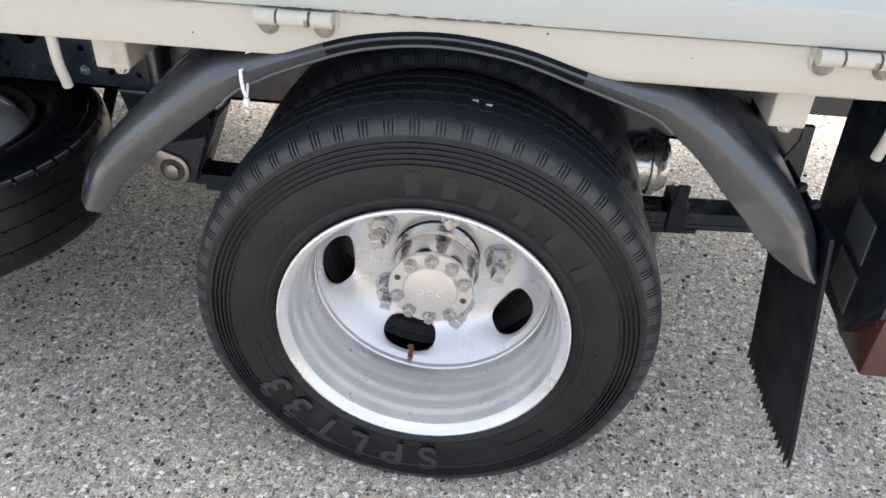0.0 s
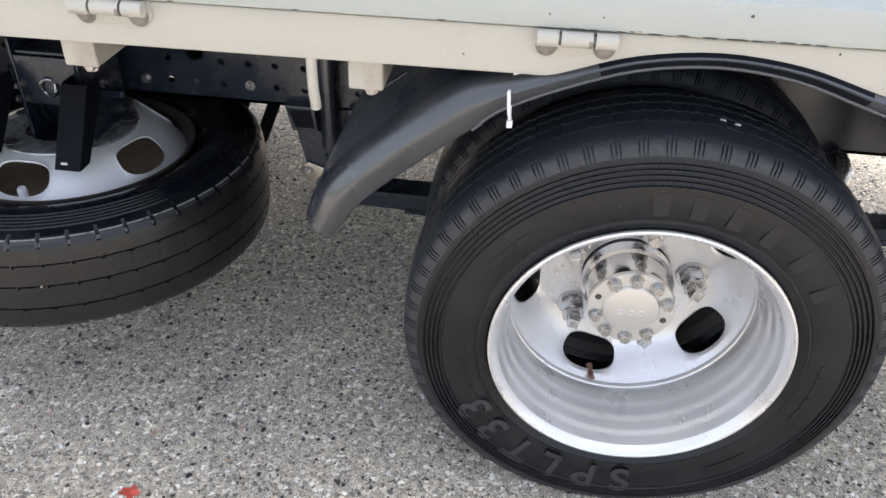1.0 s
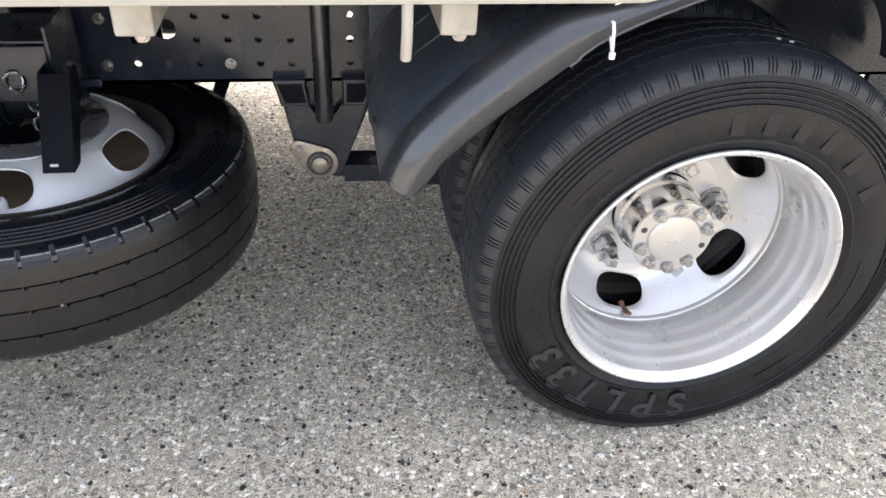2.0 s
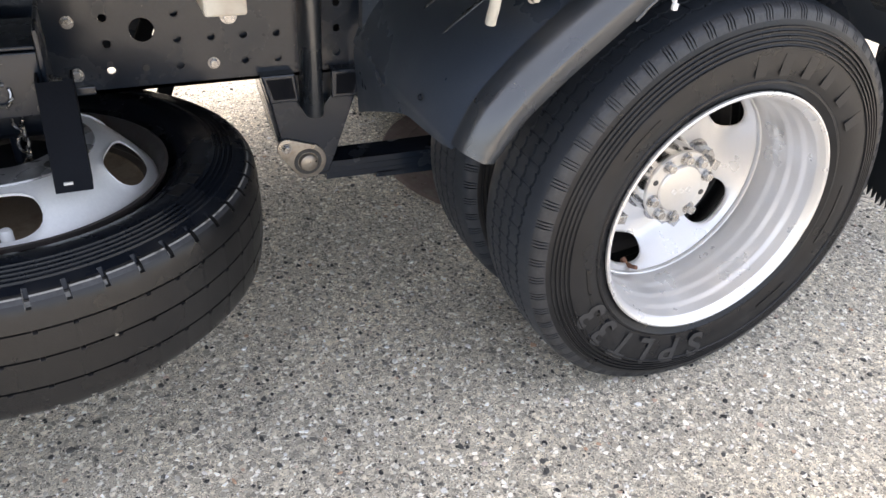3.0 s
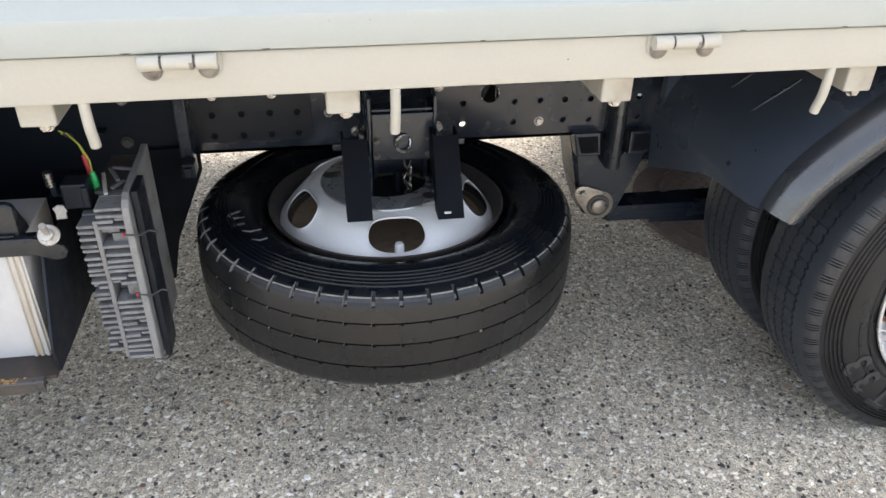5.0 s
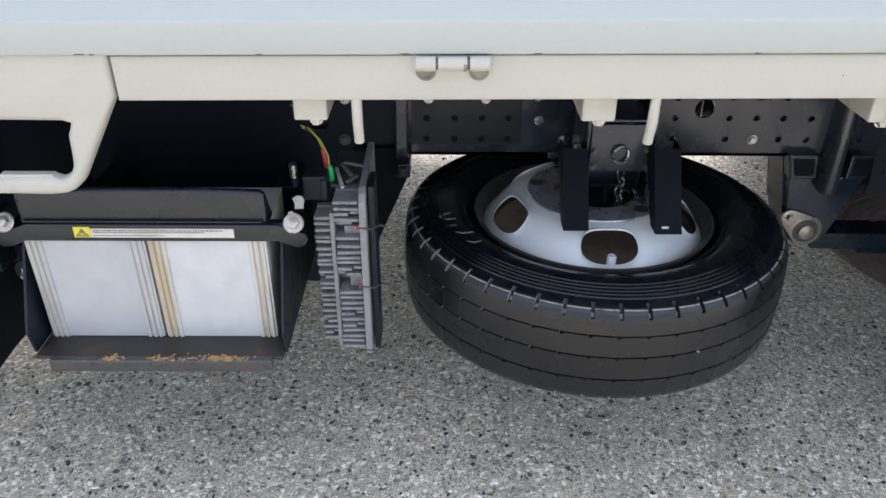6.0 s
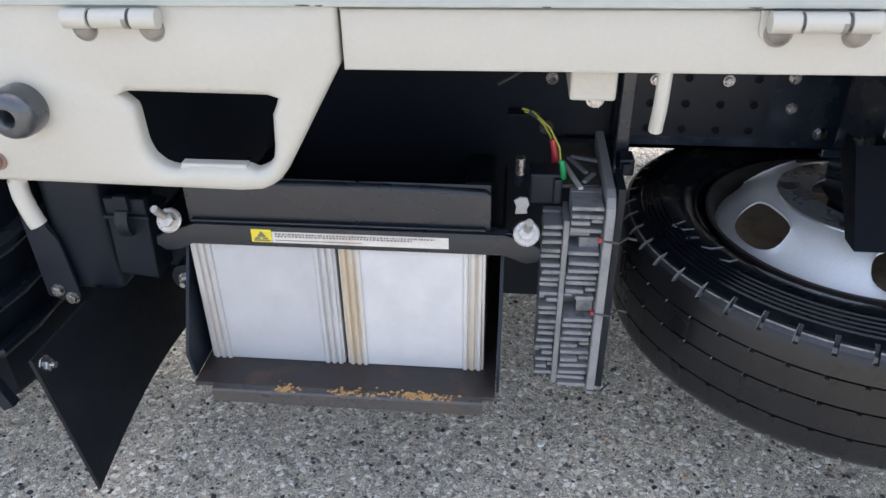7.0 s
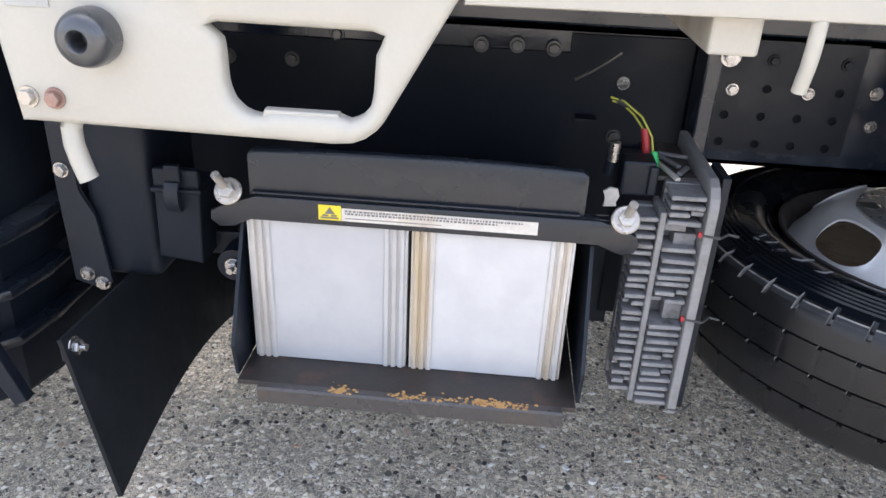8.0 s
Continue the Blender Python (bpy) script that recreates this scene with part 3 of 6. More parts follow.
def pierced(bm, xa, xb, za, zb, hx, hz, hr, y, s, n=16):
    """A strip of sheet with the part of a round hole that falls in it."""
    if xa <= hx - hr * 1.5 + 1e-4 and xb >= hx + hr * 1.5 - 1e-4:
        inn, out, deep = [], [], []
        for k in range(n):
            a = 2 * math.pi * (k + 0.5) / n
            c, t = math.cos(a), math.sin(a)
            f = min((xb - hx) / abs(c) if abs(c) > 1e-6 else 9, (zb - hz) / abs(t) if abs(t) > 1e-6 else 9)
            inn.append(bm.verts.new((hx + hr * c, y, hz + hr * t)))
            deep.append(bm.verts.new((hx + hr * c, y + s * 0.006, hz + hr * t)))
            out.append(bm.verts.new((hx + f * c, y, hz + f * t)))
        for k in range(n):
            j = (k + 1) % n
            bm.faces.new((inn[k], out[k], out[j], inn[j]))
            bm.faces.new((inn[k], inn[j], deep[j], deep[k]))
        for cx, cz in ((xa, za), (xb, za), (xb, zb), (xa, zb)):
            near = sorted(out, key=lambda v: (v.co.x - cx) ** 2 + (v.co.z - cz) ** 2)[:2]
            bm.faces.new((near[0], bm.verts.new((cx, y, cz)), near[1]))
    else:
        quad(bm, xa, xb, za, zb, y)


near_rail = part("chassis_rail", chassis_rail(1.26, 1), M_BLACK, truck, "black chassis rail with rows of punched holes")
bm = bmesh.new()
prism(bm, [(2.0, 0.455), (2.0, 0.64), (1.945, 0.64), (1.945, 0.634), (1.994, 0.634), (1.994, 0.461), (1.945, 0.461), (1.945, 0.455)], "x", -2.45, 1.0)
part("chassis_rail", bm, M_BLACK, truck)
bolts([(-0.901, 1.26, 0.567), (-0.701, 1.26, 0.489), (-1.113, 1.26, 0.572), (-1.466, 1.253, 0.567)], 0.0065, 0.006, near_rail)
bolts([(-1.672, 1.253, 0.610), (-1.621, 1.253, 0.612), (-1.569, 1.253, 0.610), (-1.470, 1.253, 0.488), (-2.042, 1.253, 0.572), (-1.947, 1.253, 0.573), (-1.881, 1.26, 0.611), (-0.598, 1.258, 0.611), (-0.4975, 1.258, 0.611)], 0.0075, 0.006, near_rail, M_STEELDARK, "dark_bolt")
# dark disc on the web, painted as the shade of a punched hole
bm = bmesh.new()
spin(bm, [(0.0, -0.0008), (0.0050, -0.0008), (0.0055, 0.0)], 14)
part("dark_disc", bm, M_INK, near_rail, at=pose(-0.803, 1.26, 0.490))
# added plates behind the web, so no light shows through its holes
bm = bmesh.new()
box(bm, -0.775, -0.585, 1.272, 1.278, 0.465, 0.63)
part("hole_backing", bm, M_BLACK, near_rail)
bm = bmesh.new()
box(bm, -0.755, -0.585, 1.398, 1.404, 0.465, 0.63)
part("hole_blocker", bm, M_BLACK, near_rail)
bm = bmesh.new()
box(bm, -1.02, -0.835, 1.398, 1.404, 0.465, 0.63)
part("hole_blocker", bm, M_BLACK, near_rail)
bolts([(-0.902, 1.26, 0.487), (-1.058, 1.26, 0.486)], 0.0072, 0.006, near_rail, M_BOLT, "stained_bolt")
# reinforcing plate and end bracket
bm = bmesh.new()
HOLES = [(x, z, 0.0063) for z in (0.571, 0.531, 0.490) for x in (-1.265, -1.214, -1.165)] + [(-1.317, 0.531, 0.0063), (-1.317, 0.491, 0.0063)]
HOLES.remove((-1.214, 0.571, 0.0063))
pierced_sheet(bm, -1.345, -1.140, 0.478, 0.638, HOLES, 1.2545, 1)
for x0, x1, z0, z1 in ((-1.345, -1.342, 0.478, 0.638), (-1.143, -1.140, 0.478, 0.638), (-1.341, -1.144, 0.478, 0.482), (-1.341, -1.144, 0.634, 0.638)):
    box(bm, x0, x1, 1.2547, 1.259, z0, z1)
plate = part("fish_plate", bm, M_MATT, near_rail, "dark steel reinforcing plate")
# near-black sheet that paints the shade inside the plate's holes
bm = bmesh.new()
box(bm, -1.340, -1.145, 1.2572, 1.2588, 0.484, 0.632)
part("hole_shade", bm, M_STRAP, near_rail)
bolts([(-1.313, 1.254, 0.568), (-1.208, 1.254, 0.568), (-1.108, 1.26, 0.525)], 0.006, 0.005, near_rail)
bolts([(-1.264, 1.254, 0.611), (-1.164, 1.254, 0.611)], 0.0060, 0.005, near_rail, M_MATT, "dark_bolt")
bm = bmesh.new()
box(bm, -1.372, -1.350, 1.19, 1.254, 0.44, 0.64, 0.003)
stay = part("stay_bracket", bm, M_BLACK, truck)
bm = bmesh.new()
box(bm, -1.368, -1.345, 1.155, 1.189, 0.455, 0.482, 0.003)
box(bm, -1.363, -1.350, 1.148, 1.155, 0.460, 0.477, 0.002)
part("clip", bm, M_MATT, stay)
bm = bmesh.new()
prism(bm, [(-1.455, 0.475), (-1.346, 0.475), (-1.347, 0.430), (-1.380, 0.355), (-1.412, 0.285), (-1.430, 0.196), (-1.455, 0.196)], "y", 1.243, 1.248, bev=0.0015)
part("support_bracket", bm, M_STRAP, stay)
# frame cross tubes between the rails
for x in (-1.5, -0.62, 0.55):
    bm = bmesh.new()
    rod(bm, [(x, 1.316, 0.545), (x, 1.943, 0.545)], 0.045, 20)
    part("frame_tube", bm, M_BLACK, truck, smooth=40)
# two slanted bars that hang between the rails
for x in (-0.700, -0.772):
    bm = bmesh.new()
    prism(bm, [(x - 0.015, 0.47), (x + 0.015, 0.47), (x - 0.096, 0.205), (x - 0.102, 0.198), (x - 0.120, 0.203), (x - 0.124, 0.212)], "y", 1.572, 1.588, bev=0.003)
    part("hanging_bar", bm, M_STRAP, truck)

# unseen box added on the far side to darken the ground underneath
bm = bmesh.new()
box(bm, -1.75, -0.75, 2.06, 2.40, 0.24, 0.60, 0.05, 4)
part("light_blocker", bm, M_BLACK, truck, smooth=40)

# rear axle, springs
bm = bmesh.new()
rod(bm, [(0, 1.02, 0.333), (0, 1.30, 0.333)], 0.052, 24)
rod(bm, [(0, 1.25, 0.333), (0, 2.02, 0.333)], 0.058, 24)
rod(bm, [(0, 1.36, 0.333), (0, 1.47, 0.333), (0, 1.56, 0.333), (0, 1.70, 0.333), (0, 1.79, 0.333), (0, 1.90, 0.333)], [0.06, 0.09, 0.15, 0.15, 0.09, 0.06], 28)
rod(bm, [(0, 1.95, 0.333), (0, 2.25, 0.333)], 0.052, 24)
part("rear_axle", bm, M_BLACK, truck, "black rear axle casing", smooth=40)


def leaf(x0, x1, zc, th, sag, y0, y1):
    bm = bmesh.new()
    n = 24
    up = [(x0 + (x1 - x0) * i / n, zc - 0.018 + 0.02 * (x0 + (x1 - x0) * i / n) + sag * (1 - (2 * i / n - 1) ** 2) + th / 2) for i in range(n + 1)]
    dn = [(x, z - th) for x, z in up][::-1]
    prism(bm, up + dn, "y", y0, y1)
    return bm


for y0, y1 in ((1.287, 1.347), (1.913, 1.973)):
    top = part("leaf_spring", leaf(-0.56, 0.64, 0.290, 0.012, -0.012, y0, y1), M_BLACK, truck, "black leaf spring pack", at=pose(-0.014, 0, 0.004))
    part("leaf", leaf(-0.52, 0.60, 0.2765, 0.012, -0.012, y0, y1), M_BLACK, top)
    part("leaf", leaf(-0.50, 0.62, 0.2635, 0.012, -0.012, y0, y1), M_BLACK, top)
    part("leaf", leaf(-0.40, 0.50, 0.2505, 0.012, -0.012, y0, y1), M_BLACK, top)
    for xb in (0.455,):
        bm = bmesh.new()
        box(bm, xb - 0.018, xb + 0.018, y0 - 0.008, y1 + 0.008, 0.238, 0.305, 0.003)
        box(bm, xb - 0.012, xb + 0.012, y0 - 0.007, y0, 0.30, 0.345, 0.002)
        part("clamp", bm, M_MATT, top)
    bm = bmesh.new()
    box(bm, -0.07, 0.07, y0 - 0.004, y1 + 0.004, 0.29, 0.34, 0.004)
    part("spring_seat", bm, M_BLACK, top)
    bm = bmesh.new()
    rod(bm, [(0.645, y0 - 0.006, 0.29), (0.645, y1 + 0.006, 0.29)], 0.028, 18)
    part("spring_eye", bm, M_BLACK, top, smooth=40)
    bm = bmesh.new()
    prism(bm, [(0.60, 0.29), (0.66, 0.26), (0.69, 0.29), (0.68, 0.46), (0.60, 0.46)], "y", y1 - 0.004, y1 + 0.012, bev=0.002)
    part("shackle_plate", bm, M_BLACK, top)


# front hanger of the near spring: two blocks, a V-shaped web and a tall round rib
bm = bmesh.new()
prism(bm, [(-0.636, 0.500), (-0.633, 0.466), (-0.622, 0.417), (-0.606, 0.337), (-0.583, 0.270), (-0.565, 0.258), (-0.532, 0.258), (-0.514, 0.276), (-0.499, 0.316), (-0.461, 0.411), (-0.461, 0.500)], "y", 1.268, 1.348, bev=0.004)
hanger = part("spring_hanger", bm, M_BLACK, truck, "black cast spring hanger bolted under the chassis rail")
bm = bmesh.new()
prism(bm, [(-0.618, 0.4165), (-0.573, 0.4165), (-0.566, 0.396), (-0.555, 0.380), (-0.538, 0.380), (-0.524, 0.396), (-0.514, 0.4165), (-0.467, 0.4165), (-0.503, 0.318), (-0.518, 0.270), (-0.562, 0.266), (-0.580, 0.276), (-0.601, 0.337)], "y", 1.250, 1.2675, bev=0.003)
part("web", bm, M_BLACK, hanger)
for x0, x1, xa, xb in ((-0.633, -0.577, -0.621, -0.571), (-0.514, -0.461, -0.514, -0.471)):
    bm = bmesh.new()
    prism(bm, [(x0, 0.467), (x1, 0.467), (xb, 0.4175), (xa, 0.4175)], "y", 1.236, 1.2675, bev=0.003)
    block = part("block", bm, M_BLACK, hanger)
    # near-black sheet on the solid block, in place of a shaded pocket
    bm = bmesh.new()
    prism(bm, [(x0 + 0.008, 0.460), (x1 - 0.006, 0.460), (xb - 0.006, 0.4245), (xa + 0.007, 0.4245)], "y", 1.2352, 1.2365)
    part("recess_shade", bm, M_STRAP, block)
bm = bmesh.new()
prism(bm, [(-0.5635, 1.2675), (-0.5625, 1.228), (-0.558, 1.219), (-0.5515, 1.215), (-0.5425, 1.215), (-0.536, 1.219), (-0.5315, 1.228), (-0.5305, 1.2675)], "z", 0.392, 0.735, bev=0.004)
# paler and glossier than the casting, to put in the light it catches
part("rib", bm, M_PLASTIC, hanger, smooth=60)
bm = bmesh.new()
egg = [(-0.559 + 0.034 * math.cos(radians(a)), 0.299 + 0.034 * math.sin(radians(a))) for a in range(-120, 61, 15)] + [(-0.596 + 0.017 * math.cos(radians(a)), 0.329 + 0.017 * math.sin(radians(a))) for a in range(75, 241, 20)]
prism(bm, egg, "y", 1.244, 1.2495, bev=0.002)
ear = part("lock_plate", bm, M_BRONZE, hanger, "bare metal lock plate round the spring pin", smooth=30)
bm = bmesh.new()
spin(bm, [(0.0185, 0.0), (0.0185, -0.0012), (0.0245, -0.0012), (0.0250, 0.0)], 32)
part("dark_ring", bm, M_INK, ear, at=pose(-0.559, 1.244, 0.299))
bm = bmesh.new()
spin(bm, [(0.0, -0.010), (0.012, -0.010), (0.0155, -0.008), (0.0170, -0.003), (0.0170, 0.0)], 28)
part("spring_pin", bm, M_BRONZE, hanger, "dull bronze spring pin", smooth=35, at=pose(-0.559, 1.244, 0.299))
bolts([(-0.596, 1.244, 0.329)], 0.0062, 0.005, hanger)


# unseen hanger of the far spring, widened to block light through the rail holes
bm = bmesh.new()
prism(bm, [(-0.680, 0.452), (-0.672, 0.30), (-0.640, 0.268), (-0.565, 0.258), (-0.532, 0.258), (-0.514, 0.276), (-0.461, 0.411), (-0.461, 0.452)], "y", 1.905, 1.985, bev=0.004)
part("spring_hanger", bm, M_BLACK, truck)


# fender over the rear wheels
FENDER = [(-0.478, 0.515, 0.046), (-0.466, 0.545, 0.053), (-0.442, 0.583, 0.054), (-0.385, 0.640, 0.056), (-0.295, 0.713, 0.056), (-0.262, 0.732, 0.050), (-0.225, 0.743, 0.040), (-0.168, 0.757, 0.030), (-0.09, 0.778, 0.027), (0.0, 0.787, 0.026), (0.09, 0.780, 0.027), (0.17, 0.762, 0.030), (0.225, 0.750, 0.036), (0.275, 0.738, 0.046), (0.315, 0.718, 0.054), (0.36, 0.684, 0.058), (0.43, 0.622, 0.066), (0.480, 0.568, 0.066), (0.508, 0.524, 0.054), (0.519, 0.494, 0.038), (0.523, 0.478, 0.022)]


def smooth_line(pts, n=4):
    """More points along a line, by Catmull-Rom."""
    res = []
    for i in range(len(pts) - 1):
        p = [pts[max(i - 1, 0)], pts[i], pts[i + 1], pts[min(i + 2, len(pts) - 1)]]
        for k in range(n):
            t = k / n
            res.append(tuple(0.5 * (2 * b + (c - a) * t + (2 * a - 5 * b + 4 * c - d) * t * t + (3 * b - a - 3 * c + d) * t ** 3) for a, b, c, d in zip(*p)))
    return res + [pts[-1]]


FENDER = smooth_line([(x - 0.07 * max(0.0, x - 0.2), z + 0.09 * max(0.0, x - 0.2) + 0.006 * max(0.0, 1 - (x / 0.2) ** 2), d) for x, z, d in FENDER])


def fender(mirror=False):
    bm = bmesh.new()
    rows, under = [], []
    n = len(FENDER)
    for i, (x, z, d) in enumerate(FENDER):
        a, b = FENDER[max(i - 1, 0)], FENDER[min(i + 1, n - 1)]
        t = Vector((b[0] - a[0], b[1] - a[1])).normalized()
        nx, nz = -t.y, t.x
        c = min(1.0, d / 0.05)
        sect = [(0.8040, -d), (0.8015, -d + 0.002), (0.7965, -0.033 * c), (0.7950, -0.0295 * c), (0.7960, -0.0260 * c), (0.8020, -0.0185 * c), (0.8100, -0.0110 * c), (0.8180, -0.0055 * c), (0.8270, -0.0020 * c), (0.844, 0.0), (0.95, 0.002), (1.10, 0.002), (1.245, 0.0)]
        rows.append([(x + o * nx, y, min(z + o * nz, 0.8 if y < 0.87 else 0.767)) for y, o in sect])
        sect2 = [(0.8070, -d), (0.8005, -0.032 * c), (0.8010, -0.0275 * c), (0.8110, -0.0155 * c), (0.830, -0.006 * c), (0.844, -0.004), (0.95, -0.002), (1.10, -0.002), (1.245, -0.004)]
        under.append([(x + o * nx, y, min(z + o * nz, 0.8 if y < 0.87 else 0.763)) for y, o in sect2])
    fl = (lambda p: (p[0], 2 * MID_Y - p[1], p[2])) if mirror else (lambda p: p)
    loops = [[bm.verts.new(fl(p)) for p in r + u[::-1]] for r, u in zip(rows, under)]
    m = len(loops[0])
    for a, b in zip(loops, loops[1:]):
        for k in range(m):
            bm.faces.new((a[k], a[(k + 1) % m], b[(k + 1) % m], b[k]))
    bm.faces.new(loops[0][::-1])
    bm.faces.new(loops[-1])
    return bm


def fender_paint(ob):
    """The broad sheet is painted black; its moulded edge is grey at the legs and near-black over the crest."""
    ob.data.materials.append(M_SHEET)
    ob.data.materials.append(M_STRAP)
    for f in ob.data.polygons:
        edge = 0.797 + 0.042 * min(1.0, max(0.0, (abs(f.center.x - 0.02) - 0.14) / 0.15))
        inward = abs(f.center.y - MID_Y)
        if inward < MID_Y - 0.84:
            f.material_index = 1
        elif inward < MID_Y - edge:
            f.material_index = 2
    return ob


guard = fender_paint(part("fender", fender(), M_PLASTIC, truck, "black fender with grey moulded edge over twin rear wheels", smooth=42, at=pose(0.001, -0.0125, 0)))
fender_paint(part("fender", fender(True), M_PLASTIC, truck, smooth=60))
bm = bmesh.new()
rod(bm, [(-0.221, 0.800, 0.722), (-0.222, 0.791, 0.724), (-0.221, 0.788, 0.714), (-0.220, 0.788, 0.702), (-0.218, 0.790, 0.692)], 0.0021, 8)
box(bm, -0.2215, -0.2145, 0.786, 0.792, 0.682, 0.691, 0.0015)
rod(bm, [(-0.221, 0.800, 0.722), (-0.219, 0.805, 0.708), (-0.218, 0.792, 0.690)], 0.0015, 8)
part("cable_tie", bm, M_TIE, guard, "white nylon cable tie")
bm = bmesh.new()
prism(bm, [(-0.219, 0.739), (-0.208, 0.7425), (-0.196, 0.7465), (-0.199, 0.7505), (-0.214, 0.7475)], "y", 0.8035, 0.806)
part("paint_scrape", bm, M_TIE, guard)
bm = bmesh.new()
bead = []
for i, (x, z, d) in enumerate(FENDER):
    if abs(x) < 0.3:
        a, b = FENDER[i - 1], FENDER[i + 1]
        t = Vector((b[0] - a[0], b[1] - a[1])).normalized()
        bead.append((x + t.y * d, 0.803, z - t.x * d))
rod(bm, bead, 0.0026, 8)
part("bead", bm, M_PLASTIC, guard, "rolled edge of the fender", smooth=50)
# splash sheet inside the front of the fender and its pressed slots
bm = bmesh.new()
prism(bm, [(-0.478, 0.512), (-0.295, 0.713), (-0.225, 0.744), (-0.225, 0.770), (-0.467, 0.770), (-0.469, 0.520)], "y", 1.225, 1.245)
part("splash_sheet", bm, M_SHEET, guard)
# skirt that closes the front of the fender; its lower edge climbs towards the outside
bm = bmesh.new()
cols = []
for y, zb in smooth_line([(0.836, 0.511), (0.87, 0.502), (0.94, 0.494), (1.0, 0.487), (1.06, 0.466), (1.12, 0.442), (1.20, 0.408), (1.245, 0.388)], 3):
    zs = [zb + (0.535 - zb) * k / 4 for k in range(5)]
    xs = [-0.4690 - 0.010 * min(1.0, max(0.0, (z - 0.40) / 0.11)) if z < 0.515 else -0.4755 + (z - 0.515) * 0.4 for z in zs]
    cols.append([[bm.verts.new((x + o, y, z)) for x, z in zip(xs, zs)] for o in (0.0, 0.005)])
for (a, a2), (b, b2) in zip(cols, cols[1:]):
    for k in range(4):
        bm.faces.new((a[k], a[k + 1], b[k + 1], b[k]))
        bm.faces.new((a2[k], b2[k], b2[k + 1], a2[k + 1]))
    bm.faces.new((a[0], b[0], b2[0], a2[0]))
part("skirt", bm, M_SHEET, guard, "black skirt closing the front of the fender", smooth=50)
bolts([(-0.4765, 0.951, 0.534)], 0.003, 0.002, guard, M_MATT, turn=-90)
for p0, p1 in (((-0.420, 1.09, 0.607), (-0.380, 1.078, 0.645)), ((-0.430, 1.002, 0.597), (-0.364, 0.982, 0.660))):
    bm = bmesh.new()
    p0, p1 = Vector(p0), Vector(p1)
    rod(bm, [p0 + (p1 - p0) * f for f in (0.0, 0.12, 0.4, 0.7, 0.92, 1.0)], [0.001, 0.0035, 0.005, 0.005, 0.0035, 0.001], 10)
    part("pressed_slot", bm, M_PLASTIC, guard, smooth=50)
bolts([(0.462, 0.868, 0.60), (0.485, 0.868, 0.577)], 0.005, 0.004, guard, M_MATT)
# bracket and lamp behind the fender
bm = bmesh.new()
prism(bm, [(0.420, 0.700), (0.482, 0.700), (0.4880, 0.633), (0.4990, 0.602), (0.4820, 0.564), (0.4540, 0.585), (0.4290, 0.620)], "y", 1.0, 1.045, bev=0.005)
part("fender_bracket", bm, M_BLACK, guard)
# brake chamber on the axle, with its clamp band
bm = bmesh.new()
spin(bm, [(0.0, 0.392), (0.024, 0.392), (0.046, 0.386), (0.0525, 0.378), (0.0535, 0.368), (0.0600, 0.366), (0.0610, 0.361), (0.0600, 0.354), (0.0545, 0.352), (0.0530, 0.340), (0.0535, 0.318), (0.050, 0.300), (0.035, 0.285), (0.0, 0.282)], 36, axis="x")
part("brake_chamber", bm, M_LUG, truck, "dull metal brake chamber with a clamp band", smooth=35, at=pose(0, 1.255, 0.408))

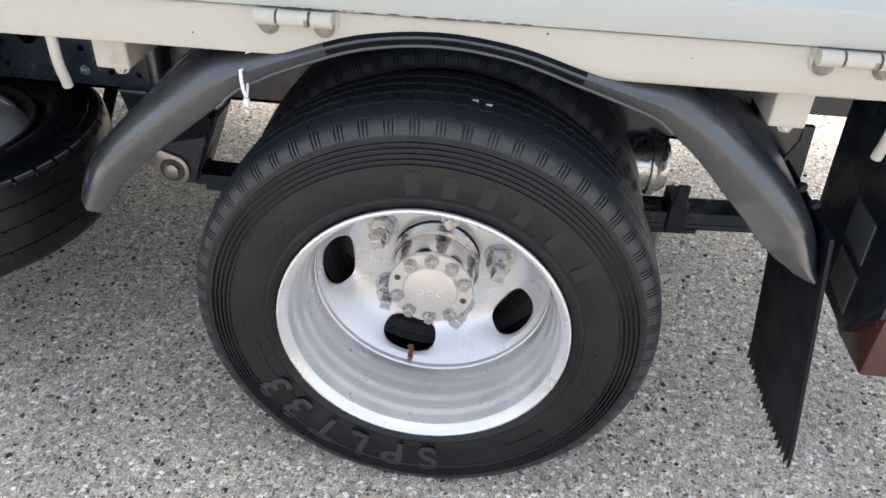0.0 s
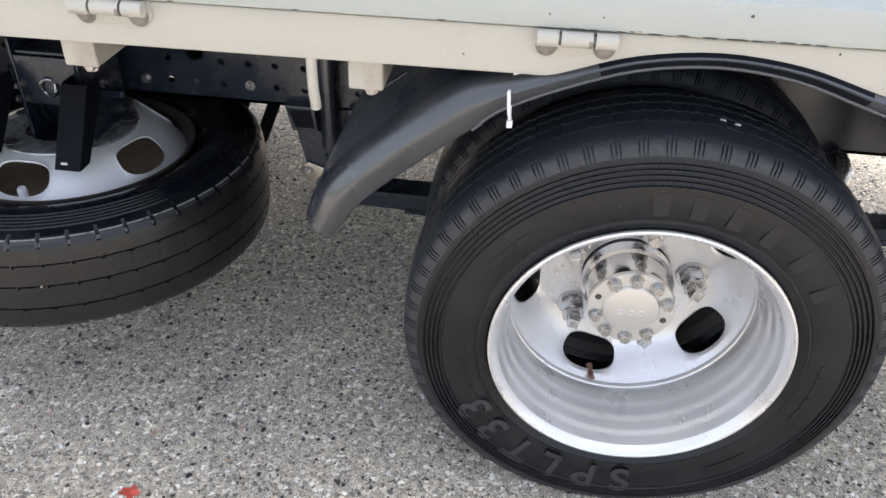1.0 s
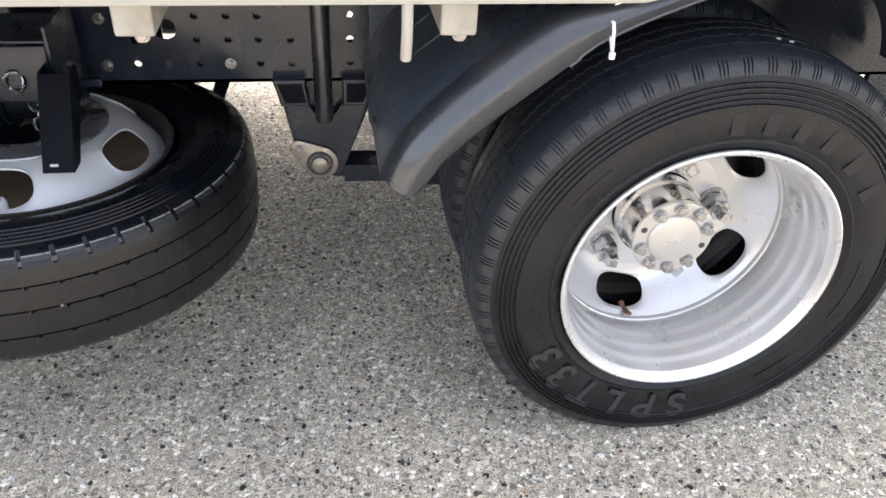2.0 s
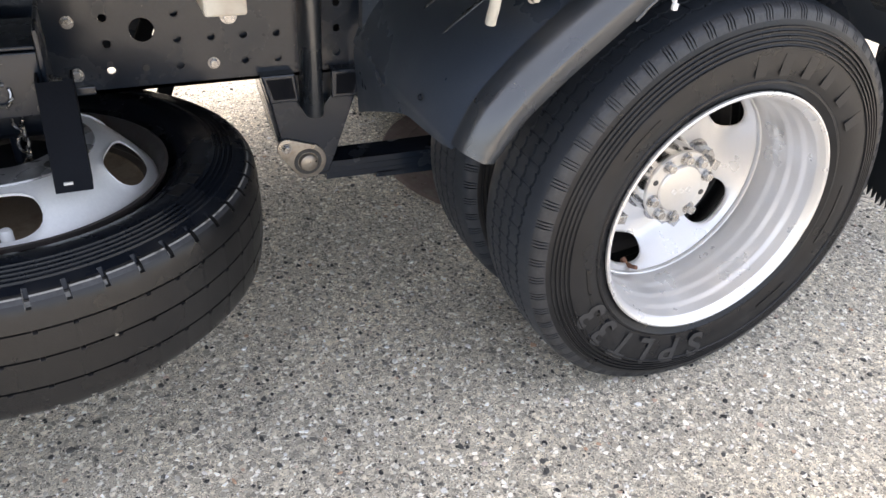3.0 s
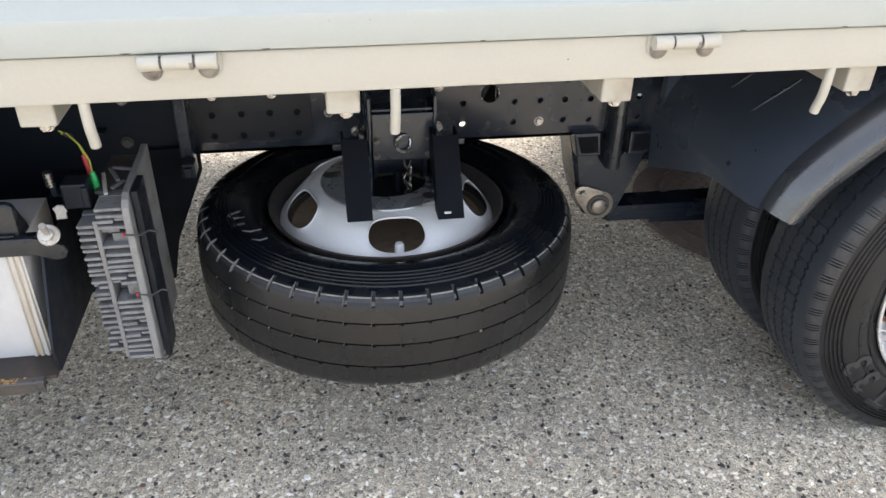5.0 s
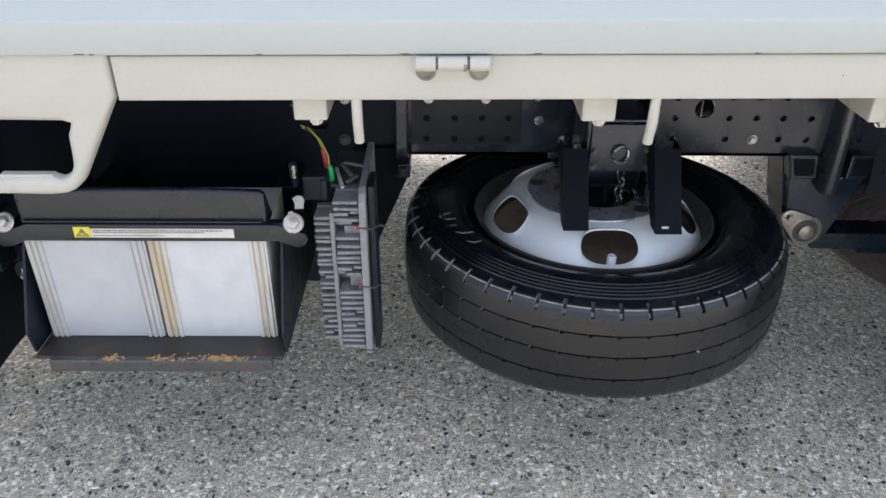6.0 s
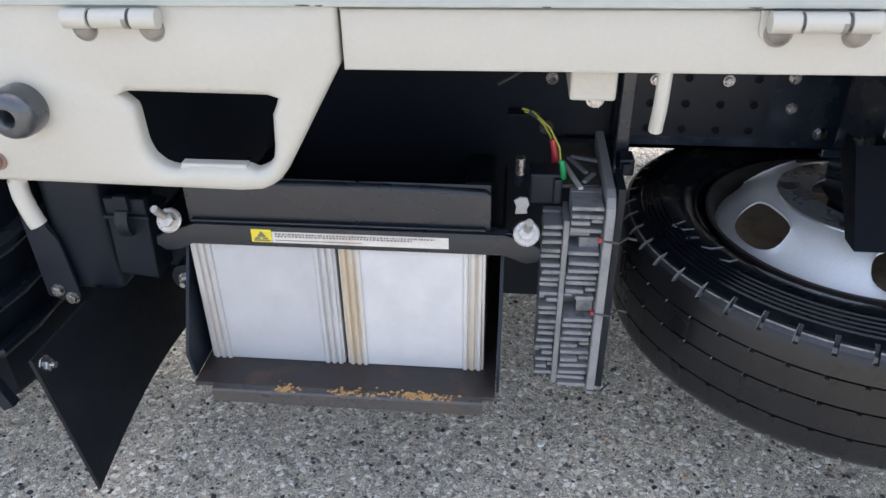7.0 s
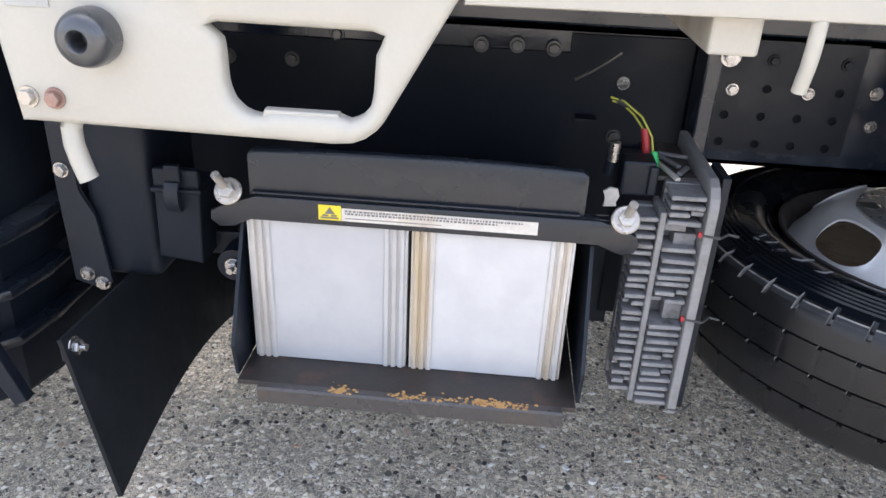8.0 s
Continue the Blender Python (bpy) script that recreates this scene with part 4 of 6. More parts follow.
# ---- road wheels ----
def tyre_mesh(flat, pitches=64, slits=((0.42, 0.045), (0.58, 0.045), (0.74, 0.045)), cut=0.0034, zigzag=0.0020, groove=0.0029, last=1, sipes=True, grooves=(0.041, 0.0135, -0.0135, -0.041), bead=0.0):
    """A ribbed truck tyre, 195 mm wide; flat: the loaded radius at which it stands on the ground (0: unloaded).
    slits: where in each pitch of the shoulder a slot is cut, and how wide."""
    k = 0.875
    wall = [(0.2165, 0.083), (0.222, 0.088), (0.232, 0.0915), (0.234, 0.0935), (0.238, 0.0935), (0.240, 0.0920), (0.255, 0.0965), (0.275, 0.0985), (0.290, 0.0985)]
    for i in range(5):
        r, b = 0.2980 + 0.0078 * i, 0.0980 - 0.0018 * i
        wall += [(r - 0.0024, b), (r - 0.0013, b + 0.0026), (r + 0.0013, b + 0.0023), (r + 0.0024, b - 0.0004)]
    wall += [(0.340, 0.0885), (0.3475, 0.0860)]
    side = [(0.2165 + (r - 0.2165) * k, y - bead * max(0.0, (0.262 - r) / 0.0455)) for r, y in wall]
    shoulder = [(0.3348, 0.0845), (0.3370, 0.0832), (0.3415, 0.0785), (0.3452, 0.072), (0.3470, 0.064)]
    crown = []
    for g in grooves:
        r = 0.3510 - 0.9 * g * g
        crown += [(r, g + groove, g), (r - 0.008, g + groove * 0.6, g), (r - 0.008, g - groove * 0.6, g), (r, g - groove, g)]
    bm = bmesh.new()
    step = 2 * math.pi / pitches
    stations = []
    for i in range(pitches):
        a = i * step
        stations += [(a, False), (a + step * 0.2, False), (a + step * 0.4, False)]
        for pos, wid in slits:
            stations += [(a + step * (pos - 0.012), False), (a + step * pos, True), (a + step * (pos + wid), True), (a + step * (pos + wid + 0.012), False)]
    rings = []
    lateral = slits[0][0] + slits[0][1] + 0.005
    for a, slot in stations:
        ph = (a / step * 2) % 1.0
        zig = zigzag * (1 if ph < 0.5 else -1)
        d = cut if slot else 0.0
        near = [(r, -y + (d if q >= len(side) - last else 0.0)) for q, (r, y) in enumerate(side)]
        near += [(r - d * 0.5, -y + d) if q < 3 else (r, -y) for q, (r, y) in enumerate(shoulder)]
        prof = list(near)
        blk = sipes and slot and (a / step) % 1.0 < lateral
        prof += [(r - (0.0022 if blk and abs(y) < 0.0385 and r > 0.340 and y > g else 0.0), -(y + zig + (0.0035 if slot and not sipes and y > g + groove * 0.9 else 0.0))) for r, y, g in crown]
        prof += [(r, -y) for r, y in near[::-1]]
        prof += [(0.205, 0.080 - bead), (0.205, -0.080 + bead)]
        c, s = math.cos(a), math.sin(a)
        ring = []
        for r, y in prof:
            x, z = r * c, r * s
            if flat and z < -flat:
                y *= 1.0 + (-flat - z) * 1.2
                z = -flat
            ring.append(bm.verts.new((x, y, z)))
        rings.append(ring)
    m = len(rings[0])
    for i in range(len(rings)):
        p, q = rings[i], rings[(i + 1) % len(rings)]
        for j in range(m):
            jj = (j + 1) % m
            bm.faces.new((p[j], p[jj], q[jj], q[j]))
    return bm


def dusty_tread(ob, material, r0, shoulder=None, rs=0.3225, ys=0.074, dust=None):
    """Gives the faces of the tread and shoulders their own, dustier rubber; dust: for the shoulder edge and one wall of its slots, where it settles."""
    ob.data.materials.append(material)
    if shoulder:
        ob.data.materials.append(shoulder)
    if dust:
        ob.data.materials.append(dust)
    for f in ob.data.polygons:
        c = f.center
        if math.hypot(c.x, c.z) > r0:
            f.material_index = 1
        if shoulder and math.hypot(c.x, c.z) > rs and abs(c.y) > ys:
            f.material_index = 2
        if dust and math.hypot(c.x, c.z) > 0.325:
            turned = (f.normal.x * c.z - f.normal.z * c.x) / math.hypot(c.x, c.z)
            if c.y > 0.0 and (0.3352 < math.hypot(c.x, c.z) < 0.3365 or turned > 0.8):
                f.material_index = 3
    return ob


def rim_barrel(bm):
    prof = [(0.2150, -0.0935), (0.2180, -0.0925), (0.2185, -0.089), (0.2160, -0.084), (0.2100, -0.080), (0.2055, -0.078), (0.2055, -0.050), (0.199, -0.030), (0.194, 0.010), (0.199, 0.040), (0.2055, 0.060), (0.2055, 0.078), (0.2160, 0.084), (0.2180, 0.0925), (0.2140, 0.0935), (0.2110, 0.089), (0.2035, 0.078), (0.2015, 0.064), (0.1990, 0.056), (0.1945, 0.042), (0.1905, 0.028), (0.1893, 0.014), (0.1893, 0.006), (0.1900, 0.001), (0.1918, -0.004), (0.1928, -0.009), (0.1934, -0.022), (0.1942, -0.0265), (0.1966, -0.0315), (0.1976, -0.0365), (0.1983, -0.049), (0.1992, -0.0535), (0.2018, -0.0585), (0.2028, -0.0635), (0.2034, -0.073), (0.2042, -0.079), (0.2070, -0.085), (0.2115, -0.0910)]
    spin(bm, prof, 96, closed=True)
    # weld bead where the disc meets the barrel
    spin(bm, [(0.1985, 0.040), (0.1950, 0.0385), (0.1915, 0.0405), (0.1900, 0.0450), (0.1925, 0.0495), (0.1985, 0.0490)], 96, closed=True)


def disc_y(r):
    pts = [(0.0, 0.112), (0.070, 0.112), (0.120, 0.111), (0.138, 0.108), (0.152, 0.100), (0.166, 0.086), (0.182, 0.067), (0.1975, 0.047)]
    for (ra, ya), (rb, yb) in zip(pts, pts[1:]):
        if r <= rb:
            f = (r - ra) / (rb - ra)
            return ya + (yb - ya) * f
    return pts[-1][1]


def rim_disc(bm, th=0.006):
    """The wheel disc with its five hand holes."""
    nh, r0, r1, n = 5, 0.118, 0.1975, 48
    for s in range(nh):
        mid = radians(40 + 72 * s)
        half = radians(36)
        rc = 0.164
        front, back = [], []
        for k in range(n):
            a = 2 * math.pi * k / n
            ct, st = math.cos(a), math.sin(a)
            # rounded oval, wide along the rim
            e = (abs(ct / 0.0470) ** 2.6 + abs(st / 0.0220) ** 2.6) ** (-1 / 2.6)
            tan, rad = e * ct, rc + e * st
            inner = (rad, mid + tan / rc)
            lim = half * rc
            f = min(lim / abs(ct) if abs(ct) > 1e-6 else 9, ((r1 - rc) if st > 0 else (rc - r0)) / abs(st) if abs(st) > 1e-6 else 9)
            outer = (rc + f * st, mid + f * ct / rc)
            for cx in (-lim, lim):
                for cr in (r1 - rc, r0 - rc):
                    if abs(math.atan2(cr, cx) - math.atan2(st, ct)) <= math.pi / n + 1e-6:
                        outer = (rc + cr, mid + cx / rc)
            lvl = []
            for w in (0.0, 0.12, 0.4, 1.0):
                lvl.append((inner[0] + (outer[0] - inner[0]) * w, inner[1] + (outer[1] - inner[1]) * w))
            front.append([bm.verts.new((r * math.cos(t), disc_y(r) + (0.0025 if q == 0 else 0.0), r * math.sin(t))) for q, (r, t) in enumerate(lvl)])
            back.append(bm.verts.new((inner[0] * math.cos(inner[1]), disc_y(inner[0]) + th, inner[0] * math.sin(inner[1]))))
        for k in range(n):
            j = (k + 1) % n
            for q in range(3):
                bm.faces.new((front[k][q], front[k][q + 1], front[j][q + 1], front[j][q]))
            bm.faces.new((back[k], front[k][0], front[j][0], back[j]))
    return bm


def wheel_mesh(barrel=True, disc=True):
    bm = bmesh.new()
    if barrel:
        rim_barrel(bm)
    if not disc:
        return bm
    rim_disc(bm)
    spin(bm, [(0.1185, 0.1101), (0.085, 0.1115), (0.0725, 0.112), (0.0735, 0.108)], 60)
    bmesh.ops.remove_doubles(bm, verts=bm.verts, dist=0.0004)
    return bm


def lug_nut():
    bm = bmesh.new()
    spin(bm, [(0.0, -0.004), (0.026, -0.004), (0.0265, 0.0)], 24)
    hexa = [(0.0205 * math.cos(radians(60 * i)), 0.0205 * math.sin(radians(60 * i))) for i in range(6)]
    prism(bm, hexa, "y", -0.034, -0.004, bev=0.002)
    spin(bm, [(0.0, -0.036), (0.0165, -0.036), (0.0175, -0.033)], 20)
    sq = [(0.0125 * math.cos(radians(90 * i + 20)), 0.0125 * math.sin(radians(90 * i + 20))) for i in range(4)]
    prism(bm, sq, "y", -0.060, -0.036, bev=0.002)
    return bm


def raised_word(text, size, radius, mid, y, parent, mat_, flip=False, bars=False, place=None):
    """Raised marks bent round the tyre wall; mid: the angle of their middle, from +x towards up."""
    if not bars:
        cu = bpy.data.curves.new("word", "FONT")
        cu.body, cu.size, cu.extrude, cu.align_x, cu.align_y = text, size, 0.0006, "CENTER", "CENTER"
        cu.space_character = 1.4
        cu.offset = 0.0016
        tmp = bpy.data.objects.new("word", cu)
        me = bpy.data.meshes.new_from_object(tmp)
        bm = bmesh.new()
        bm.from_mesh(me)
        bpy.data.objects.remove(tmp)
        bmesh.ops.subdivide_edges(bm, edges=[e for e in bm.edges if e.calc_length() > 0.008], cuts=2)
    else:
        w = sum(bars) + size * 0.28 * (len(bars) - 1)
        at, last = -w / 2, None
        for sz in bars:
            one = bmesh.new()
            for k in range(3):
                box(one, at + sz * k / 3, at + sz * (k + 1) / 3, -size * 0.36, size * 0.36, -0.0006, 0.0006)
            bmesh.ops.remove_doubles(one, verts=one.verts, dist=0.0002)
            last = bend(one, radius, mid, y, parent, mat_, flip, "raised_bar", place)
            at += sz + size * 0.28
        return last
    return bend(bm, radius, mid, y, parent, mat_, flip, "lettering", place)


def bend(bm, radius, mid, y, parent, mat_, flip, name, place):
    for v in bm.verts:
        u, h, d = v.co.x, v.co.y, v.co.z
        if flip:
            r, a = radius - h, mid + u / radius
        else:
            r, a = radius + h, mid - u / radius
        v.co = (r * math.cos(a), y - d, r * math.sin(a))
    return part(name, bm, mat_, parent, at=place)


M_RAISED = rubber("raised_rubber", (0.0115, 0.0115, 0.012), 0.43)
M_RAISED2 = worn("scuffed_raised_rubber", (0.034, 0.035, 0.038), 0.45, dirt=(0.014, 0.014, 0.015), amount=0.7, scale=30.0)
M_RAISED3 = rubber("rubbed_raised_rubber", (0.0130, 0.0136, 0.0155), 0.40)
ROAD = Matrix.Diagonal((0.978, 0.978, 0.978, 1))
tyre_flat = tyre_mesh(0.3385)
WHEELS = {}


def road_wheel(y, outward, full):
    """One wheel of the rear axle. outward: -1 where its deep side faces the near side."""
    turn = 0 if outward < 0 else 180
    at = pose(-0.0045, y, 0.331, 0, 0, turn) @ ROAD
    if not WHEELS:
        w = part("wheel", wheel_mesh(), M_SILVER, truck, "silver painted steel truck wheel with five oval holes", smooth=17, at=at)
        WHEELS["wheel"], WHEELS["tyre"] = w, dusty_tread(part("tyre", tyre_flat, M_TYRE, w, "black ribbed truck tyre", smooth=28), M_TREAD, 0.3285, M_SHOULDER)
    else:
        w = share(WHEELS["inner"] if "inner" in WHEELS else WHEELS["wheel"], truck, at)
        if "inner" not in WHEELS:
            # darker copy of the silver wheel: shade behind the outer one, put in colour
            w.data = w.data.copy()
            w.data.materials[0] = M_RIMDARK
            w["label"] = "inner steel truck wheel, darkened for the shade behind the outer one"
            WHEELS["inner"] = w
        if "inner_tyre" not in WHEELS:
            it = share(WHEELS["tyre"], w, pose(0, 0, 0))
            it.data = it.data.copy()
            # shoulder in the tread's rubber, for the dark inside the arch
            it.data.materials[2] = M_TREAD
            WHEELS["inner_tyre"] = it
        else:
            share(WHEELS["inner_tyre"], w, pose(0, 0, 0))
    if full:
        for deg in (94, 83.5, 72.5, 61, 48, 34.5):
            raised_word("", 0.046, 0.262, radians(deg), -0.0984, w, M_RAISED3, bars=(0.020,))
        for letter, deg in (("S", -86), ("P", -98.5), ("L", -112), ("T", -124.5), ("3", -138), ("3", -149.5)):
            raised_word(letter, 0.072, 0.263, radians(deg), -0.0990, w, M_RAISED2)
        raised_word("", 0.007, 0.255, radians(205), -0.0976, w, M_RAISED, flip=True, bars=(0.05, 0.03, 0.02, 0.035))
        raised_word("", 0.007, 0.255, radians(352), -0.0976, w, M_RAISED, flip=True, bars=(0.03, 0.02, 0.04, 0.02))
        raised_word("", 0.010, 0.265, radians(140), -0.0988, w, M_RAISED, bars=(0.05, 0.02))
        raised_word("", 0.008, 0.260, radians(312), -0.0985, w, M_RAISED, flip=True, bars=(0.03, 0.012, 0.02))
        bm = bmesh.new()
        spin(bm, [(0.071, 0.114), (0.070, 0.100), (0.0735, 0.097), (0.0735, 0.078), (0.069, 0.074), (0.067, 0.034), (0.066, 0.029), (0.0675, 0.0265), (0.0675, 0.0205)], 64)
        part("hub", bm, M_CHROME, w, "bright metal axle hub", smooth=30)
        bm = bmesh.new()
        spin(bm, [(0.0660, 0.0270), (0.0682, 0.0262), (0.0682, 0.0205), (0.0670, 0.0190), (0.058, 0.0188), (0.0453, 0.0190), (0.0448, 0.0160), (0.0423, 0.0135), (0.033, 0.0122), (0.0, 0.0114)], 64)
        cap = part("hub_cap", bm, M_NICKEL, w, "satin metal hub cap", smooth=30)
        for i in range(10):
            a = radians(18 + 36 * i)
            p = pose(0.0560 * math.cos(a), 0.0190, 0.0560 * math.sin(a), 0, 20 * i, 0)
            if i % 5 == 4:
                # dark plug in the hub cap flange
                bm = bmesh.new()
                spin(bm, [(0.0, -0.0012), (0.0050, -0.0012), (0.0054, 0.0)], 14)
                part("dark_disc", bm, M_INK, w, at=p)
            else:
                part("hub_bolt", bolt_mesh(0.0078, 0.011, True), M_LUG, w, at=p)
        for k in (-1, 0, 1):
            bm = bmesh.new()
            spin(bm, [(0.0035, 0.0), (0.0048, -0.0012), (0.0062, 0.0)], 14)
            part("cast_mark", bm, M_NICKEL, w, smooth=40, at=pose(0.0150 * k, 0.0121, -0.003))
        nut = None
        for i in range(5):
            a = radians(6 + 72 * i)
            p = pose(0.106 * math.cos(a), 0.1105, 0.106 * math.sin(a), 0, 25 * i, 0)
            if nut is None:
                nut = part("lug_nut", lug_nut(), M_LUG, w, "dull steel wheel nut", at=p)
            else:
                share(nut, w, p)
        bm = bmesh.new()
        rod(bm, [(-0.036, 0.078, -0.180), (-0.034, 0.066, -0.186), (-0.033, 0.052, -0.182), (-0.032, 0.040, -0.177)], [0.006, 0.005, 0.0042, 0.004], 10)
        part("valve_stem", bm, M_RUST, w, "brown valve stem", smooth=40)
    return w


road_wheel(0.8925, -1, True)
road_wheel(1.126, 1, False)
road_wheel(2 * MID_Y - 0.8925, 1, False)
road_wheel(2 * MID_Y - 1.126, -1, False)
for y_, side_ in ((0.889, -1), (2 * MID_Y - 0.889, 1)):
    front = share(WHEELS["wheel"], truck, pose(-3.05, y_, 0.331, 0, 0, 0 if side_ < 0 else 180) @ ROAD)
    share(WHEELS["tyre"], front, pose(0, 0, 0))
for x, y in ((0.044, 0.872), (0.062, 0.869)):
    bm = bmesh.new()
    prism(bm, [(x - 0.004, y - 0.0012), (x + 0.003, y - 0.0015), (x + 0.0045, y + 0.0008), (x - 0.002, y + 0.0016)], "z", 0.331 + math.sqrt(0.3405 ** 2 - (x + 0.0045) ** 2), 0.331 + math.sqrt(0.3440 ** 2 - (x + 0.0045) ** 2))
    part("pale_fleck", bm, M_TIE, truck)
bm = bmesh.new()
rod(bm, [(0, 1.10, 0.333), (0, 1.245, 0.333)], 0.155, 40)
part("brake_drum", bm, M_MATT, truck, smooth=40)


M_UNDER = worn("dusty_brown_primer", (0.42, 0.33, 0.23), 0.7, dirt=(0.16, 0.09, 0.06), amount=0.7, scale=25.0)
# ---- spare wheel slung under the chassis ----
spare = thing("spare_wheel", "spare truck wheel with black tyre lying flat under the chassis", "spare wheel", at=(-1.0125, 1.156, 0.3125))
spare.rotation_euler.x = radians(-0.6)
SPARE_TURN = pose(0, 0, 0, 90, 0, 0) @ pose(0, 0, 0, 0, 22, 0)
SPARE_RIM = pose(0, 0, 0.006) @ SPARE_TURN
part("rim", wheel_mesh(True, False), M_RIMDARK, spare, "grimy steel rim barrel", smooth=45, at=SPARE_RIM @ Matrix.Diagonal((0.99, 0.82, 0.99, 1)))
part("disc", wheel_mesh(False, True), M_SPARERIM, spare, "silver wheel disc with oval holes", smooth=55, at=SPARE_RIM)
dusty_tread(part("tyre", tyre_mesh(0, 50, ((0.80, 0.13),), 0.008, 0.0, 0.0014, 1, False, (0.036, -0.007, -0.045), 0.020), M_SPARETYRE, spare, "dusty black ribbed tyre", smooth=28, at=SPARE_TURN @ Matrix.Diagonal((0.983, 1, 0.983, 1))), M_SPARETREAD, 0.3295, M_SHOULDER, 0.3375, 0.0785, M_DUST)
for mid, bars_, sz in ((radians(130), (0.03, 0.02, 0.03), 0.026), (radians(330), (0.03, 0.02, 0.03), 0.026)):
    raised_word("", sz, 0.268, mid, 0.0, spare, M_RAISED, bars=bars_, place=Matrix.Translation((0, 0, 0.0988)) @ pose(0, 0, 0, -90, 0, 0))
# strokes of chalk on the upper tyre wall
for stroke in ([(-0.260, -0.050), (-0.280, -0.065), (-0.268, -0.077), (-0.252, -0.073)], [(-0.268, -0.100), (-0.250, -0.096)], [(-0.256, -0.120), (-0.240, -0.126), (-0.222, -0.120)], [(-0.237, -0.151), (-0.223, -0.157), (-0.211, -0.151)]):
    bm = bmesh.new()
    rod(bm, [(x, y, 0.0985) for x, y in stroke], [0.0008] + [0.0016] * (len(stroke) - 2) + [0.0009], 6)
    part("chalk_stroke", bm, M_CHALK, spare)
bm = bmesh.new()
spin(bm, [(0.0, 0.0), (0.008, 0.0), (0.008, 0.034), (0.006, 0.038), (0.0, 0.038)], 12, axis="z")
part("valve_cap", bm, M_TIE, spare, "pale valve cap", smooth=40, at=pose(0.003, -0.174, 0.047))

# darker than the disc: the reflected dark underside is put into its colour
bm = bmesh.new()
spin(bm, [(0.0735, 0.1120), (0.0735, 0.1148), (0.1165, 0.1146), (0.1195, 0.1135), (0.1205, 0.1110)], 64, axis="z")
part("hub_face", bm, M_HUBFACE, spare, "metal hub face, darkened for the underside it reflects", smooth=40, at=pose(0, 0, 0.006))
# dark discs laid on the face, painting the shade of the stud holes
stud_hole_disc = None
for i in range(5):
    a = radians(22 + 72 * i)
    m = pose(0.104 * math.cos(a), 0.104 * math.sin(a), 0.1222)
    if stud_hole_disc is None:
        bm = bmesh.new()
        spin(bm, [(0.0, 0.0), (0.0125, 0.0), (0.0135, -0.004)], 20, axis="z")
        stud_hole_disc = part("stud_hole_disc", bm, M_INK, spare, smooth=40, at=m)
    else:
        share(stud_hole_disc, spare, m)
bm = bmesh.new()
spin(bm, [(0.0, 0.0), (0.172, 0.0), (0.178, 0.004), (0.178, 0.008)], 40, axis="z")
part("under_plate", bm, M_UNDER, spare, "red-brown plate below the disc", smooth=40, at=pose(0, 0, 0.030))

bm = bmesh.new()
prism(bm, [(-0.0018, -0.0006), (0.0024, -0.0003), (0.0020, 0.0006), (0.0, 0.0020), (-0.0012, 0.0006)], "y", -0.002, 0.001)
part("nib", bm, M_WASHER, spare, at=pose(0.110, -0.334, 0.012, 0, 0, 18))

# carrier above it
bm = bmesh.new()
box(bm, -1.034, -0.930, 1.128, 1.134, 0.487, 0.572, 0.002)
carrier = part("spare_carrier", bm, M_BLACK, truck, "black bracket that carries the spare wheel", at=pose(-0.007, -0.030, 0.009))
for x0, x1 in ((-1.0405, -1.0345), (-0.9295, -0.9235)):
    bm = bmesh.new()
    box(bm, x0, x1, 1.128, 1.258, 0.400, 0.600, 0.002)
    part("side_plate", bm, M_BLACK, carrier)
bm = bmesh.new()
box(bm, -1.034, -0.930, 1.135, 1.259, 0.572, 0.578, 0.002)
part("top_plate", bm, M_BLACK, carrier)
# two channel straps that reach forward and down onto the wheel disc
for x0, x1, zb in ((-1.086, -1.0445, 0.434), (-0.937, -0.893, 0.428)):
    bm = bmesh.new()
    prism(bm, [(1.0165, zb), (1.0200, zb), (1.0960, 0.541), (1.0920, 0.545)], "x", x0, x1, bev=0.0008)
    foot = part("support_foot", bm, M_STRAP, carrier)
    for xa in (x0, x1 - 0.003):
        bm = bmesh.new()
        prism(bm, [(1.0205, zb), (1.0480, zb), (1.1270, 0.520), (1.1270, 0.546), (1.0970, 0.546)], "x", xa, xa + 0.003)
        part("flange", bm, M_STRAP, foot)
bolts([(-0.9233, 1.192, 0.507), (-0.9233, 1.137, 0.5045)], 0.007, 0.010, carrier, turn=90)
bolts([(-1.0407, 1.175, 0.512), (-1.0407, 1.137, 0.490)], 0.007, 0.010, carrier, turn=-90)
bm = bmesh.new()
box(bm, -0.926, -0.915, 1.0200, 1.0235, 0.4360, 0.4395, 0.0005, 1)
part("slot_mark", bm, M_TIE, carrier)
# hoist drum between the side plates
bm = bmesh.new()
rod(bm, [(-1.030, 1.205, 0.470), (-0.934, 1.205, 0.470)], 0.040, 28)
for x in (-1.030, -0.942):
    rod(bm, [(x, 1.205, 0.470), (x + 0.007, 1.205, 0.470)], 0.050, 28)
part("hoist_drum", bm, M_MATT, carrier, smooth=40)
bm = bmesh.new()
box(bm, -1.10, -0.87, 1.15, 1.16, 0.500, 0.512, 0.002)
part("cross_bar", bm, M_BLACK, carrier)
bm = bmesh.new()
ringpts = [(-0.982 + 0.013 * math.cos(a), 1.124 + 0.003 * math.sin(2 * a), 0.520 + 0.015 * math.sin(a)) for a in [radians(d) for d in range(60, 391, 22)]]
rod(bm, ringpts, 0.0028, 8)
part("pull_ring", bm, M_BOLT, carrier, smooth=40)
